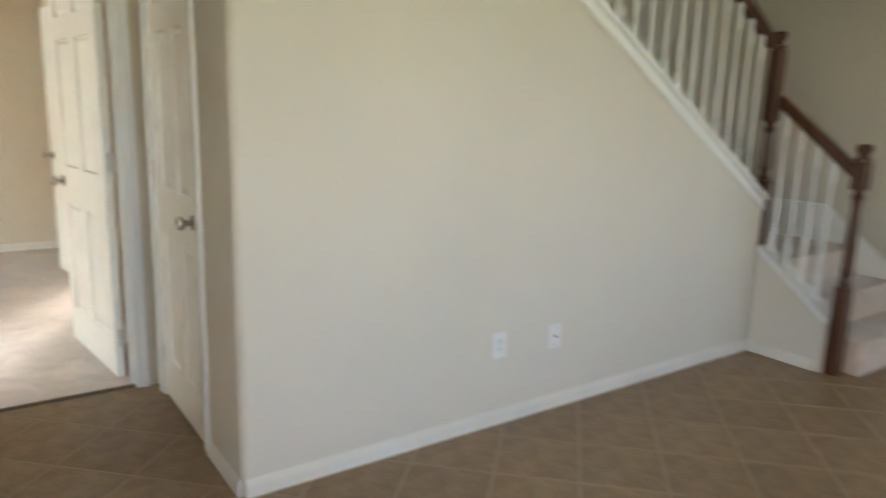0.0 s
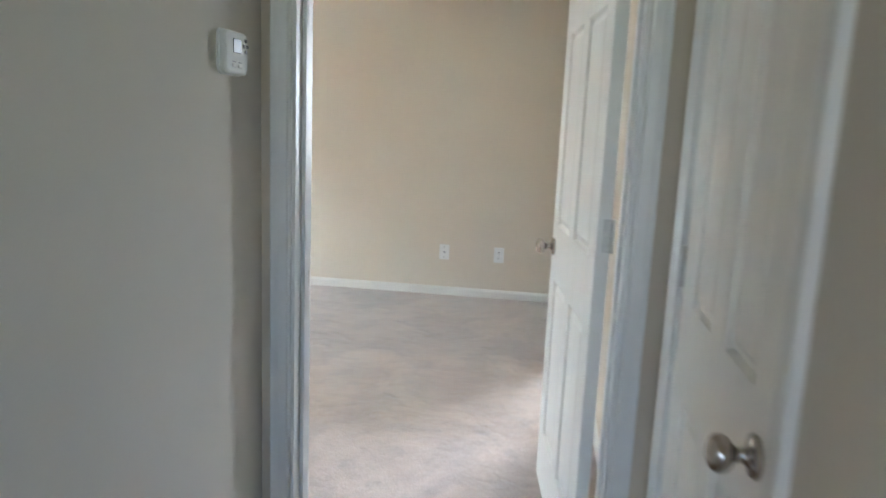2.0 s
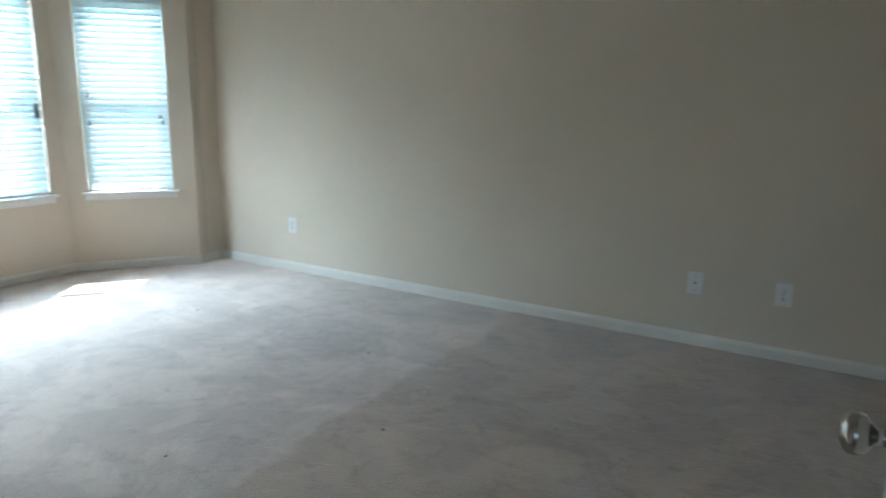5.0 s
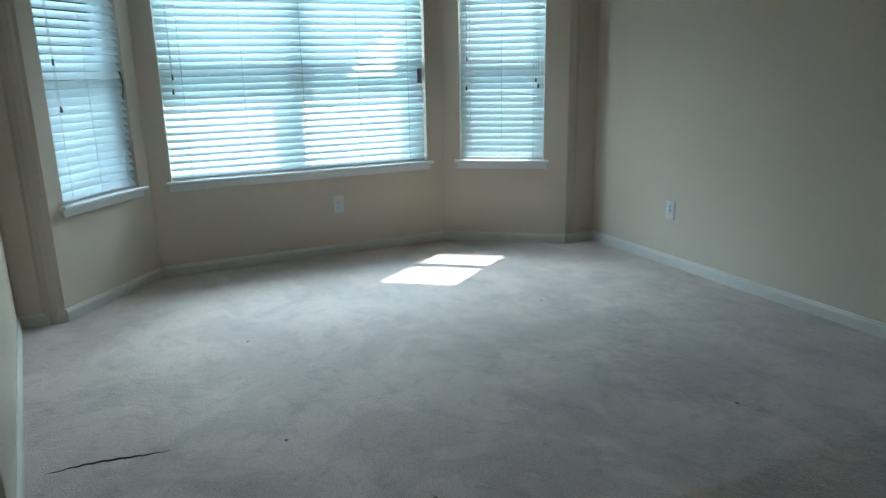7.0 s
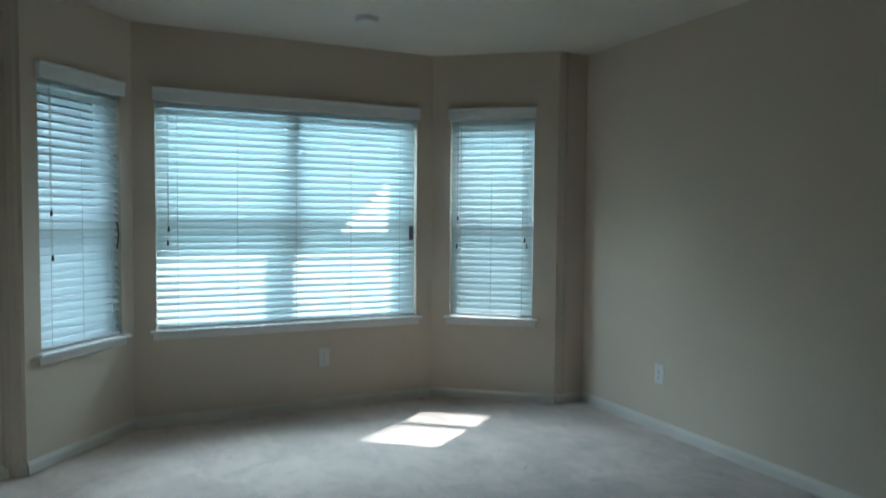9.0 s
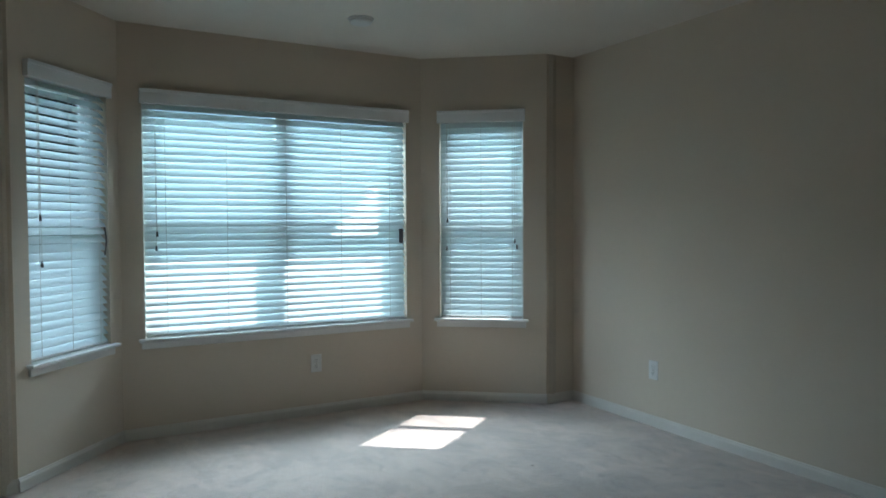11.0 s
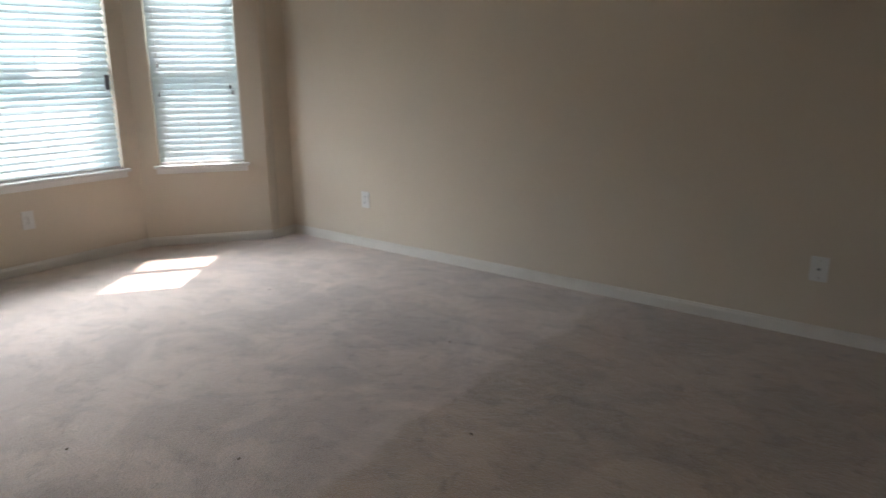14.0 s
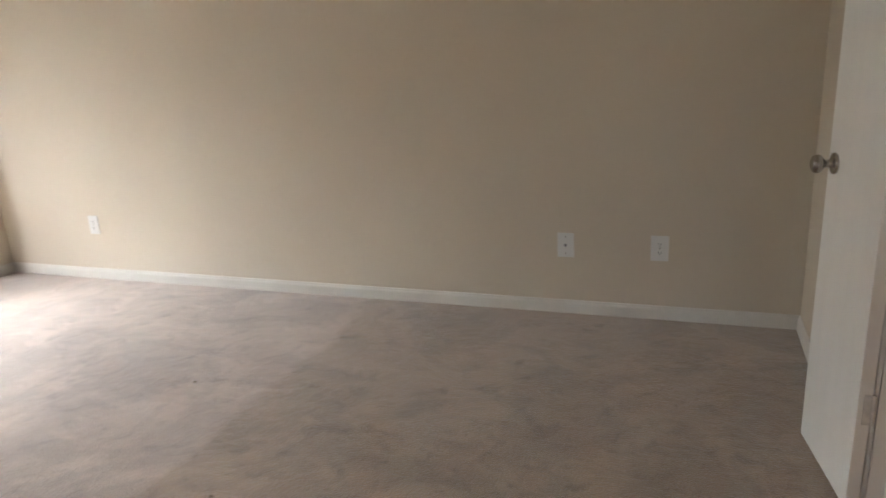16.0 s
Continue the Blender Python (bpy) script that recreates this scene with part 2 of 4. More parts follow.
def glass_material():
    mat = bpy.data.materials.new("window_glass")
    mat.use_nodes = True
    n, l = mat.node_tree.nodes, mat.node_tree.links
    tr, gl, mix, fr = (n.new(k) for k in ("ShaderNodeBsdfTransparent", "ShaderNodeBsdfGlossy", "ShaderNodeMixShader", "ShaderNodeFresnel"))
    tr.inputs[0].default_value = (0.93, 0.97, 0.96, 1)
    gl.inputs["Roughness"].default_value = 0.02
    fr.inputs[0].default_value = 1.45
    l.new(fr.outputs[0], mix.inputs[0])
    l.new(tr.outputs[0], mix.inputs[1])
    l.new(gl.outputs[0], mix.inputs[2])
    l.new(mix.outputs[0], n["Material Output"].inputs["Surface"])
    return mat


GLASS = glass_material()


# ---- mesh helpers ----
def part(name, bm, mat, parent=None, label="", smooth=False, m=None):
    bmesh.ops.recalc_face_normals(bm, faces=bm.faces)
    mesh = bpy.data.meshes.new(name)
    bm.to_mesh(mesh)
    bm.free()
    mesh.materials.append(mat)
    if smooth:
        for f in mesh.polygons:
            f.use_smooth = True
    ob = new(name, mesh)
    if parent:
        ob.parent = parent
    if m is not None:
        ob.matrix_basis = m
    if label:
        ob["label"] = label
    return ob


def thing(name, m, label, category, group="", kind=""):
    ob = new(name)
    ob.empty_display_size = 0.05
    ob.matrix_basis = m
    return tagged(ob, label, category, group, kind)


def structure(ob, label="", category=""):
    return tagged(ob, label, category, "", "structure")


def box(bm, x0, x1, y0, y1, z0, z1, bevel=0.0):
    vs = bmesh.ops.create_cube(bm, size=1)["verts"]
    for v in vs:
        v.co = Vector(((x0 + x1) / 2 + v.co.x * (x1 - x0), (y0 + y1) / 2 + v.co.y * (y1 - y0), (z0 + z1) / 2 + v.co.z * (z1 - z0)))
    if bevel:
        edges = list({e for v in vs for e in v.link_edges})
        bmesh.ops.bevel(bm, geom=edges, offset=bevel, segments=2, profile=0.5, affect="EDGES")
    return bm


def one_box(*a, bevel=0.0):
    return box(bmesh.new(), *a, bevel=bevel)


def prism(bm, outline, lift):
    """Extrude a closed outline (3D points) by the vector lift."""
    a = [bm.verts.new(p) for p in outline]
    b = [bm.verts.new(Vector(p) + Vector(lift)) for p in outline]
    bm.faces.new(a)
    bm.faces.new(b[::-1])
    for i in range(len(a)):
        j = (i + 1) % len(a)
        bm.faces.new((a[j], a[i], b[i], b[j]))
    return bm


def lathe(bm, profile, steps=20, m=Matrix()):
    """Turn (radius, height) pairs round z."""
    rings = []
    for r, h in profile:
        rings.append([bm.verts.new(m @ Vector((r * math.cos(2 * math.pi * k / steps), r * math.sin(2 * math.pi * k / steps), h))) for k in range(steps)])
    for a, b in zip(rings, rings[1:]):
        for k in range(steps):
            j = (k + 1) % steps
            bm.faces.new((a[k], a[j], b[j], b[k]))
    bm.faces.new(rings[0][::-1])
    bm.faces.new(rings[-1])
    return bm


def wall_mesh(length, thick, z0, z1, openings):
    """A wall along local x, its room face at y = 0, its back at y = thick, with openings (a, b, low, high) through it."""
    xs = sorted({0.0, length, *[v for o in openings for v in o[:2]]})
    zs = sorted({z0, z1, *[v for o in openings for v in o[2:]]})
    filled = set()
    for i in range(len(xs) - 1):
        for k in range(len(zs) - 1):
            cx, cz = (xs[i] + xs[i + 1]) / 2, (zs[k] + zs[k + 1]) / 2
            if not any(a < cx < b and lo < cz < hi for a, b, lo, hi in openings):
                filled.add((i, k))
    bm = bmesh.new()
    seen = {}

    def v(i, y, k):
        key = (i, y, k)
        if key not in seen:
            seen[key] = bm.verts.new((xs[i], y, zs[k]))
        return seen[key]

    for i, k in filled:
        bm.faces.new((v(i, 0, k), v(i + 1, 0, k), v(i + 1, 0, k + 1), v(i, 0, k + 1)))
        bm.faces.new((v(i, thick, k), v(i, thick, k + 1), v(i + 1, thick, k + 1), v(i + 1, thick, k)))
        for di, dk, (p, q) in ((-1, 0, ((i, k), (i, k + 1))), (1, 0, ((i + 1, k), (i + 1, k + 1))), (0, -1, ((i, k), (i + 1, k))), (0, 1, ((i, k + 1), (i + 1, k + 1)))):
            if (i + di, k + dk) not in filled:
                bm.faces.new((v(p[0], 0, p[1]), v(q[0], 0, q[1]), v(q[0], thick, q[1]), v(p[0], thick, p[1])))
    return bm


def run_pose(p, q):
    """Local x runs from p to q; local y points to the right-hand back of the run's left face."""
    return pose(p[0], p[1], 0, 0, 0, math.degrees(math.atan2(q[1] - p[1], q[0] - p[0])))


def wall(name, p, q, thick, openings=(), z0=-0.05, z1=CEIL + 0.06, mat=PAINT, label="beige painted drywall wall"):
    """Room face on the right-hand side when walking from p to q; the wall's body lies to the left."""
    ob = part(name, wall_mesh(math.dist(p, q), thick, z0, z1, list(openings)), mat, m=run_pose(p, q))
    return structure(ob, label, "wall")


BASE_PROFILE = [(0, 0), (0.013, 0), (0.012, 0.046), (0.010, 0.053), (0.007, 0.057), (0.006, 0.063), (0.003, 0.067), (0, 0.067)]


def baseboard(p, q, low=0.0):
    """Skirting on the right-hand face of the run from p to q."""
    bm = bmesh.new()
    prism(bm, [(0, -v, low + z) for v, z in BASE_PROFILE], (math.dist(p, q), 0, 0))
    ob = part("baseboard", bm, BOARD, m=run_pose(p, q))
    return structure(ob, "white painted wooden baseboard along the wall", "baseboard")


CASING_PROFILE = [(0.004, 0.0), (0.004, 0.009), (0.010, 0.012), (0.018, 0.009), (0.040, 0.012), (0.052, 0.016), (0.060, 0.017), (0.064, 0.014), (0.066, 0.0)]


def casing(name, x0, x1, top, low, m, parent, grow=1.0):
    """Door trim round an opening from x0 to x1, proud towards local -y."""
    bm = bmesh.new()
    rings = []
    for u, v in CASING_PROFILE:
        u *= grow
        rings.append([bm.verts.new(c) for c in ((x0 - u, -v, low), (x0 - u, -v, top + u), (x1 + u, -v, top + u), (x1 + u, -v, low))])
    n = len(rings)
    for i in range(n):
        a, b = rings[i], rings[(i + 1) % n]
        for k in range(3):
            bm.faces.new((a[k], a[k + 1], b[k + 1], b[k]))
    bm.faces.new([r[0] for r in rings])
    bm.faces.new([r[3] for r in rings][::-1])
    return part(name, bm, TRIM, parent, m=m)


# ---- doors ----
def door_slab(width, height, thick, flush=False):
    """A moulded six-panel door, or a flush one: x from 0 to width, y from 0 to thick, z from 0."""
    if flush:
        return one_box(0, width, 0, thick, 0, height, bevel=0.002)
    stile, mid = 0.105, 0.095
    pw = (width - 2 * stile - mid) / 2
    cols = [(stile, stile + pw), (stile + pw + mid, width - stile)]
    narrow = width < 0.5
    if narrow:
        cols = [(stile * 0.8, width / 2), (width / 2, width - stile * 0.8)]
    rows = [(0.20, 0.80), (1.00, 1.66), (1.77, height - 0.10)]
    xs = [0, cols[0][0], cols[0][1], cols[1][0], cols[1][1], width]
    zs = [0, rows[0][0], rows[0][1], rows[1][0], rows[1][1], rows[2][0], rows[2][1], height]
    bm = bmesh.new()
    if narrow:
        xs = [0, cols[0][0], cols[1][1], width]
    for y, into in ((0.0, 1), (thick, -1)):
        grid = [[bm.verts.new((x, y, z)) for z in zs] for x in xs]
        for i in range(len(xs) - 1):
            for k in range(7):
                ring = [grid[i][k], grid[i + 1][k], grid[i + 1][k + 1], grid[i][k + 1]]
                if i % 2 and k % 2:
                    for inset, depth in ((0.002, 0.005), (0.006, 0.013), (0.013, 0.013), (0.030, 0.004)):
                        nxt = []
                        for x, z in ((xs[i] + inset, zs[k] + inset), (xs[i + 1] - inset, zs[k] + inset), (xs[i + 1] - inset, zs[k + 1] - inset), (xs[i] + inset, zs[k + 1] - inset)):
                            nxt.append(bm.verts.new((x, y + into * depth, z)))
                        for s in range(4):
                            bm.faces.new((ring[s], ring[(s + 1) % 4], nxt[(s + 1) % 4], nxt[s]))
                        ring = nxt
                bm.faces.new(ring)
    for x in (0, width):
        bm.faces.new([bm.verts.new(c) for c in ((x, 0, 0), (x, thick, 0), (x, thick, height), (x, 0, height))])
    for z in (0, height):
        bm.faces.new([bm.verts.new(c) for c in ((0, 0, z), (width, 0, z), (width, thick, z), (0, thick, z))])
    bmesh.ops.remove_doubles(bm, verts=bm.verts, dist=0.0002)
    return bm


KNOB_PROFILE = [(0.0305, 0.0), (0.0315, 0.003), (0.030, 0.007), (0.022, 0.010), (0.0125, 0.013), (0.0105, 0.022), (0.0115, 0.030),
                (0.018, 0.034), (0.0245, 0.040), (0.0270, 0.048), (0.0262, 0.056), (0.0215, 0.062), (0.012, 0.066), (0.004, 0.067)]


def door_thing(name, m, width, height, thick, label, knobs, hinge_side=1, hinges=(0.20, 1.07, 1.83), flush=False):
    """A hinged door: local x = 0 is the hinge line, x = width the free edge, y = 0 and y = thick its faces."""
    door = thing(name, m, label, "door")
    part("door_slab", door_slab(width, height, thick, flush), DOOR, door)
    for y, turn in ((0.0, 90), (thick, -90)):
        if (y > 0) in knobs:
            bm = lathe(bmesh.new(), KNOB_PROFILE, 24)
            part("door_knob", bm, NICKEL, door, "round satin nickel door knob", True, pose(width - 0.055, y, 0.915, turn, 0, 0))
    bm = one_box(width - 0.0005, width + 0.0015, thick / 2 - 0.0125, thick / 2 + 0.0125, 0.886, 0.944)
    box(bm, width, width + 0.011, thick / 2 - 0.007, thick / 2 + 0.007, 0.906, 0.924, bevel=0.003)
    part("latch", bm, NICKEL, door, "nickel latch plate")
    for z in hinges:
        bm = bmesh.new()
        y = thick + 0.004 if hinge_side > 0 else -0.004
        lathe(bm, [(0.0055, 0), (0.0065, 0.002), (0.0065, 0.087), (0.0055, 0.089)], 12, Matrix.Translation((0.0, y, z - 0.045)))
        box(bm, -0.0025, 0.0005, -0.002 if hinge_side < 0 else thick * 0.4, thick * 0.6 if hinge_side < 0 else thick + 0.002, z - 0.044, z + 0.044)
        part("hinge", bm, HINGE, door, "paint-smeared butt hinge")
    return door


def door_frame(name, x0, x1, top, depth, m, low, label, front=True, back=True, stop_at=None, grow=1.0):
    """Jambs, stop and casing of a doorway in a wall of that depth: local x along the wall, y from its face into it."""
    fr = structure(thing(name, m, label, "door frame"))
    j = 0.018
    part("jamb", one_box(x0 - j, x0, 0.0, depth, low, top, bevel=0.001), TRIM, fr)
    part("jamb", one_box(x1, x1 + j, 0.0, depth, low, top, bevel=0.001), TRIM, fr)
    part("head_jamb", one_box(x0 - j, x1 + j, 0.0, depth, top, top + j, bevel=0.001), TRIM, fr)
    if stop_at is not None:
        for a, b, c, d in ((x0, x0 + 0.011, low, top), (x1 - 0.011, x1, low, top), (x0 + 0.011, x1 - 0.011, top - 0.011, top)):
            part("door_stop", one_box(a, b, stop_at, stop_at + 0.034, c, d, bevel=0.002), TRIM, fr)
    if front:
        casing("casing", x0 - j * 0.3, x1 + j * 0.3, top + j * 0.3, low, pose(0, 0, 0), fr, grow)
    if back:
        casing("casing", -x1 - j * 0.3, -x0 + j * 0.3, top + j * 0.3, max(low, 0.0), pose(0, depth, 0, 0, 0, 180), fr, grow)
    return fr


# ================= structure =================
T = 0.115
# bedroom walls; each run has its room face on its right
DOOR2_LOW, DOOR2_HIGH = D2A, D2B
structure(wall("wall_far", (-3.86 - T, FAR), (RIGHT + T, FAR), T))
structure(wall("wall_right", (RIGHT, FAR), (RIGHT, ROOM_FACE), T, [(FAR - DOOR2_HIGH - 0.018, FAR - DOOR2_LOW + 0.018, -0.05, 2.055)]))
structure(wall("wall_door", (2.2, ROOM_FACE), (-3.90, ROOM_FACE), ROOM_FACE - DOOR_FACE, [(2.2 - 0.813, 2.2 + 0.046, -0.05, 2.058)]))
structure(wall("wall_bay_return_near", (-3.79, ROOM_FACE - 0.02), BAY[0], 0.15))
structure(wall("wall_bay_return_far", BAY[3], (-3.86, FAR + 0.02), 0.15))

# the near wall splays a little into the room towards the door
SPLAY = [(-3.78, ROOM_FACE + 0.003), (-1.75, 0.295)]
bm = bmesh.new()
prism(bm, [(*SPLAY[0], -0.05), (*SPLAY[1], -0.05), (-1.75, ROOM_FACE + 0.001, -0.05)], (0, 0, CEIL + 0.11))
structure(part("wall_splay", bm, PAINT), "beige painted wall set at a slight angle", "wall")

SILL_Z, HEAD_Z = 0.595, 2.03
WINDOWS = {"left": (BAY[0], BAY[1], 0.100, 0.692), "centre": (BAY[1], BAY[2], 0.125, 1.845), "right": (BAY[2], BAY[3], 0.131, 0.727)}
for key, (p, q, a, b) in WINDOWS.items():
    structure(wall("wall_bay_" + key, p, q, 0.15, [(a, b, SILL_Z - 0.02, HEAD_Z)], label="beige painted bay wall below and around a window"))
# outer corner posts of the bay close the wedges between its walls
for i, (x, y) in enumerate(BAY):
    bm = bmesh.new()
    dirs = {0: (-0.7, -0.72), 1: (-0.93, -0.36), 2: (-0.9, 0.45), 3: (-0.8, 0.6)}[i]
    lathe(bm, [(0.075, -0.05), (0.075, CEIL + 0.06)], 16, Matrix.Translation((x + dirs[0] * 0.085, y + dirs[1] * 0.085, 0)))
    structure(part("wall_corner_post", bm, STUCCO), "stuccoed outer corner of the bay", "wall")

# carpet, one slab with the bay, and a doorway tongue
bm = bmesh.new()
outline = [(RIGHT + 0.05, ROOM_FACE), (RIGHT + 0.05, FAR + 0.02), (-3.86, FAR + 0.02), (-3.88, 3.52), (-4.42, 2.81), (-4.42, 0.825), (-3.81, 0.31), (-3.79, ROOM_FACE - 0.01),
           (-0.045, ROOM_FACE - 0.01), (-0.045, 0.004), (0.817, 0.004), (0.817, ROOM_FACE)]
prism(bm, [(x, y, -0.04) for x, y in outline], (0, 0, 0.04))
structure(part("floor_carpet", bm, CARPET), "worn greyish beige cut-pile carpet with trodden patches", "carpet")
bm = bmesh.new()
prism(bm, [(-0.028, 0.004, TILE_Z), (-0.028, -0.006, TILE_Z), (-0.028, -0.004, -0.002), (-0.028, 0.004, 0.003)], (0.828, 0, 0))
structure(part("carpet_edge_trim", bm, EDGE), "dark carpet edge at the tile", "trim")

bm = bmesh.new()
roof = [(2.6, -0.3), (2.6, FAR - 0.10), (RIGHT + T, FAR - 0.10), (RIGHT + T, FAR + 0.1), (-3.93, FAR + 0.1), (-3.95, 3.54), (-4.49, 2.84), (-4.49, 0.80), (-3.87, 0.27), (-3.87, -0.3)]
prism(bm, [(x, y, CEIL) for x, y in roof], (0, 0, 0.1))
structure(part("ceiling", bm, CEILING), "off-white textured ceiling", "ceiling")

# hall, closet and living space
structure(wall("wall_hall_left", (HALL_LEFT, -1.95), (HALL_LEFT, DOOR_FACE), T, mat=HALL_PAINT))
structure(wall("wall_living_north", (-3.3, -1.95), (HALL_LEFT, -1.95), T, mat=HALL_PAINT))
# window openings out of view, added to let the hall lamps in
structure(wall("wall_living_west", (-3.3, -6.3), (-3.3, -1.83), T, [(1.25, 3.25, 0.75, 2.3)], mat=HALL_PAINT))
structure(wall("wall_living_south", (EAST, -6.3), (-3.42, -6.3), T, [(3.65, 5.95, 1.15, 2.35)], mat=HALL_PAINT))
structure(wall("wall_living_east", (EAST, -0.10), (EAST, -6.42), T, [(4.25, 6.15, 0.75, 2.25)], z1=3.7, mat=HALL_PAINT))
structure(wall("wall_stair_back", (RIGHT + T, -0.2), (EAST, -0.2), T, z1=3.7, mat=HALL_PAINT))
CL_A, CL_B = -0.815, -0.175
structure(wall("wall_closet", (CLOSET, DOOR_FACE), (CLOSET, STAIR_Y + 0.030), T, [(DOOR_FACE - CL_B - 0.018, DOOR_FACE - CL_A + 0.018, -0.05, 2.055)], mat=HALL_PAINT))
bm = one_box(-3.45, EAST + 0.1, -6.45, STAIR_Y + 0.11, CEIL, CEIL + 0.1)
structure(part("ceiling_hall", bm, CEILING), "off-white textured hall ceiling", "ceiling")
bm = one_box(-0.25, RIGHT + 0.6, STAIR_Y + 0.11, -0.3, CEIL, CEIL + 0.1)
structure(part("ceiling_corridor", bm, CEILING), "off-white textured hall ceiling", "ceiling")
bm = one_box(RIGHT, EAST + 0.1, STAIR_Y + 0.11, -0.08, 3.7, 3.8)
structure(part("ceiling_stairwell", bm, CEILING), "off-white stairwell ceiling", "ceiling")
structure(wall("wall_stairwell_end", (RIGHT + T + 0.01, STAIR_Y), (RIGHT + T + 0.01, -0.1), 0.1, z0=CEIL + 0.11, z1=3.7, mat=HALL_PAINT))
structure(wall("wall_stairwell_front", (EAST, STAIR_Y + 0.1), (RIGHT, STAIR_Y + 0.1), 0.09, z0=CEIL + 0.11, z1=3.7, mat=HALL_PAINT))

# wall under the stairs, its top cut to the stair's slope, its hall corner rounded
SLOPE = 0.627
bm = bmesh.new()
top_x = 4.0 - (CEIL + 0.02 - 0.93) / SLOPE
prism(bm, [(CLOSET + 0.030, STAIR_Y, -0.05), (KNEE_X, STAIR_Y, -0.05), (KNEE_X, STAIR_Y, 0.912), (top_x, STAIR_Y, CEIL + 0.02), (CLOSET + 0.030, STAIR_Y, CEIL + 0.02)], (0, T, 0))
structure(part("wall_stair", bm, HALL_PAINT), "beige wall with a sloping top under the stairs", "wall")
bm = bmesh.new()
corner = [(CLOSET + 0.030 + 0.030 * math.cos(radians(a)), STAIR_Y + 0.030 + 0.030 * math.sin(radians(a)), -0.05) for a in range(180, 271, 10)]
prism(bm, corner + [(CLOSET + 0.030, STAIR_Y + 0.030, -0.05)], (0, 0, CEIL + 0.07))
structure(part("wall_corner_bullnose", bm, HALL_PAINT), "rounded drywall corner", "wall")
bm = bmesh.new()
prism(bm, [(KNEE_X, STAIR_Y, -0.05), (KNEE_X, -1.70, -0.05), (KNEE_X, -1.70, 0.272), (KNEE_X, STAIR_Y, 0.61)], (T, 0, 0))
structure(part("wall_knee", bm, HALL_PAINT), "low sloping beige knee wall beside the bottom steps", "wall")

# bathroom beyond the second door: plain closing walls with a window
structure(wall("wall_bath_east", (2.4, FAR - 0.1), (2.4, ROOM_FACE), T))
structure(wall("wall_bath_north", (RIGHT + T, FAR - 0.2), (2.5, FAR - 0.2), T, [(0.50, 1.30, 1.0, 2.05)]))
structure(part("floor_bath", one_box(RIGHT + 0.05, 2.5, ROOM_FACE, FAR, -0.06, -0.004), TILE), "plain bathroom floor", "floor")

# baseboards
for p, q in (((-3.86, FAR), (RIGHT, FAR)), ((RIGHT, FAR), (RIGHT, DOOR2_HIGH + 0.07)), ((RIGHT, DOOR2_LOW - 0.07), (RIGHT, ROOM_FACE)), ((-0.092, ROOM_FACE), (-1.75, ROOM_FACE)), (SPLAY[1], SPLAY[0]),
             ((-3.79, ROOM_FACE), BAY[0]), (BAY[0], BAY[1]), (BAY[1], BAY[2]), (BAY[2], BAY[3]), (BAY[3], (-3.86, FAR))):
    baseboard(p, q)
for p, q in (((CLOSET + 0.014, STAIR_Y), (KNEE_X, STAIR_Y)), ((CLOSET, CL_A - 0.075), (CLOSET, STAIR_Y + 0.012)), ((HALL_LEFT, -1.95), (HALL_LEFT, DOOR_FACE - 0.017)), ((KNEE_X, STAIR_Y), (KNEE_X, -1.66))):
    baseboard(p, q, low=TILE_Z)

# ================= bay windows and blinds =================
SLAT_W, PITCH = 0.0560, 0.0425


def slat_mesh(width):
    bm = bmesh.new()
    steps = 4
    rows = []
    for k in range(steps + 1):
        u = (k / steps - 0.5) * SLAT_W
        crown = 0.0022 * (1 - (2 * k / steps - 1) ** 2)
        rows.append([bm.verts.new((x, u, crown + t)) for t in (-0.0012, 0.0012) for x in (0, width)])
    for a, b in zip(rows, rows[1:]):
        bm.faces.new((a[0], a[1], b[1], b[0]))
        bm.faces.new((a[2], b[2], b[3], a[3]))
        bm.faces.new((a[0], b[0], b[2], a[2]))
        bm.faces.new((a[1], a[3], b[3], b[1]))
    for a in (rows[0], rows[-1]):
        bm.faces.new((a[0], a[2], a[3], a[1]))
    mesh_ob = part("slat", bm, SLAT, smooth=False)
    return mesh_ob


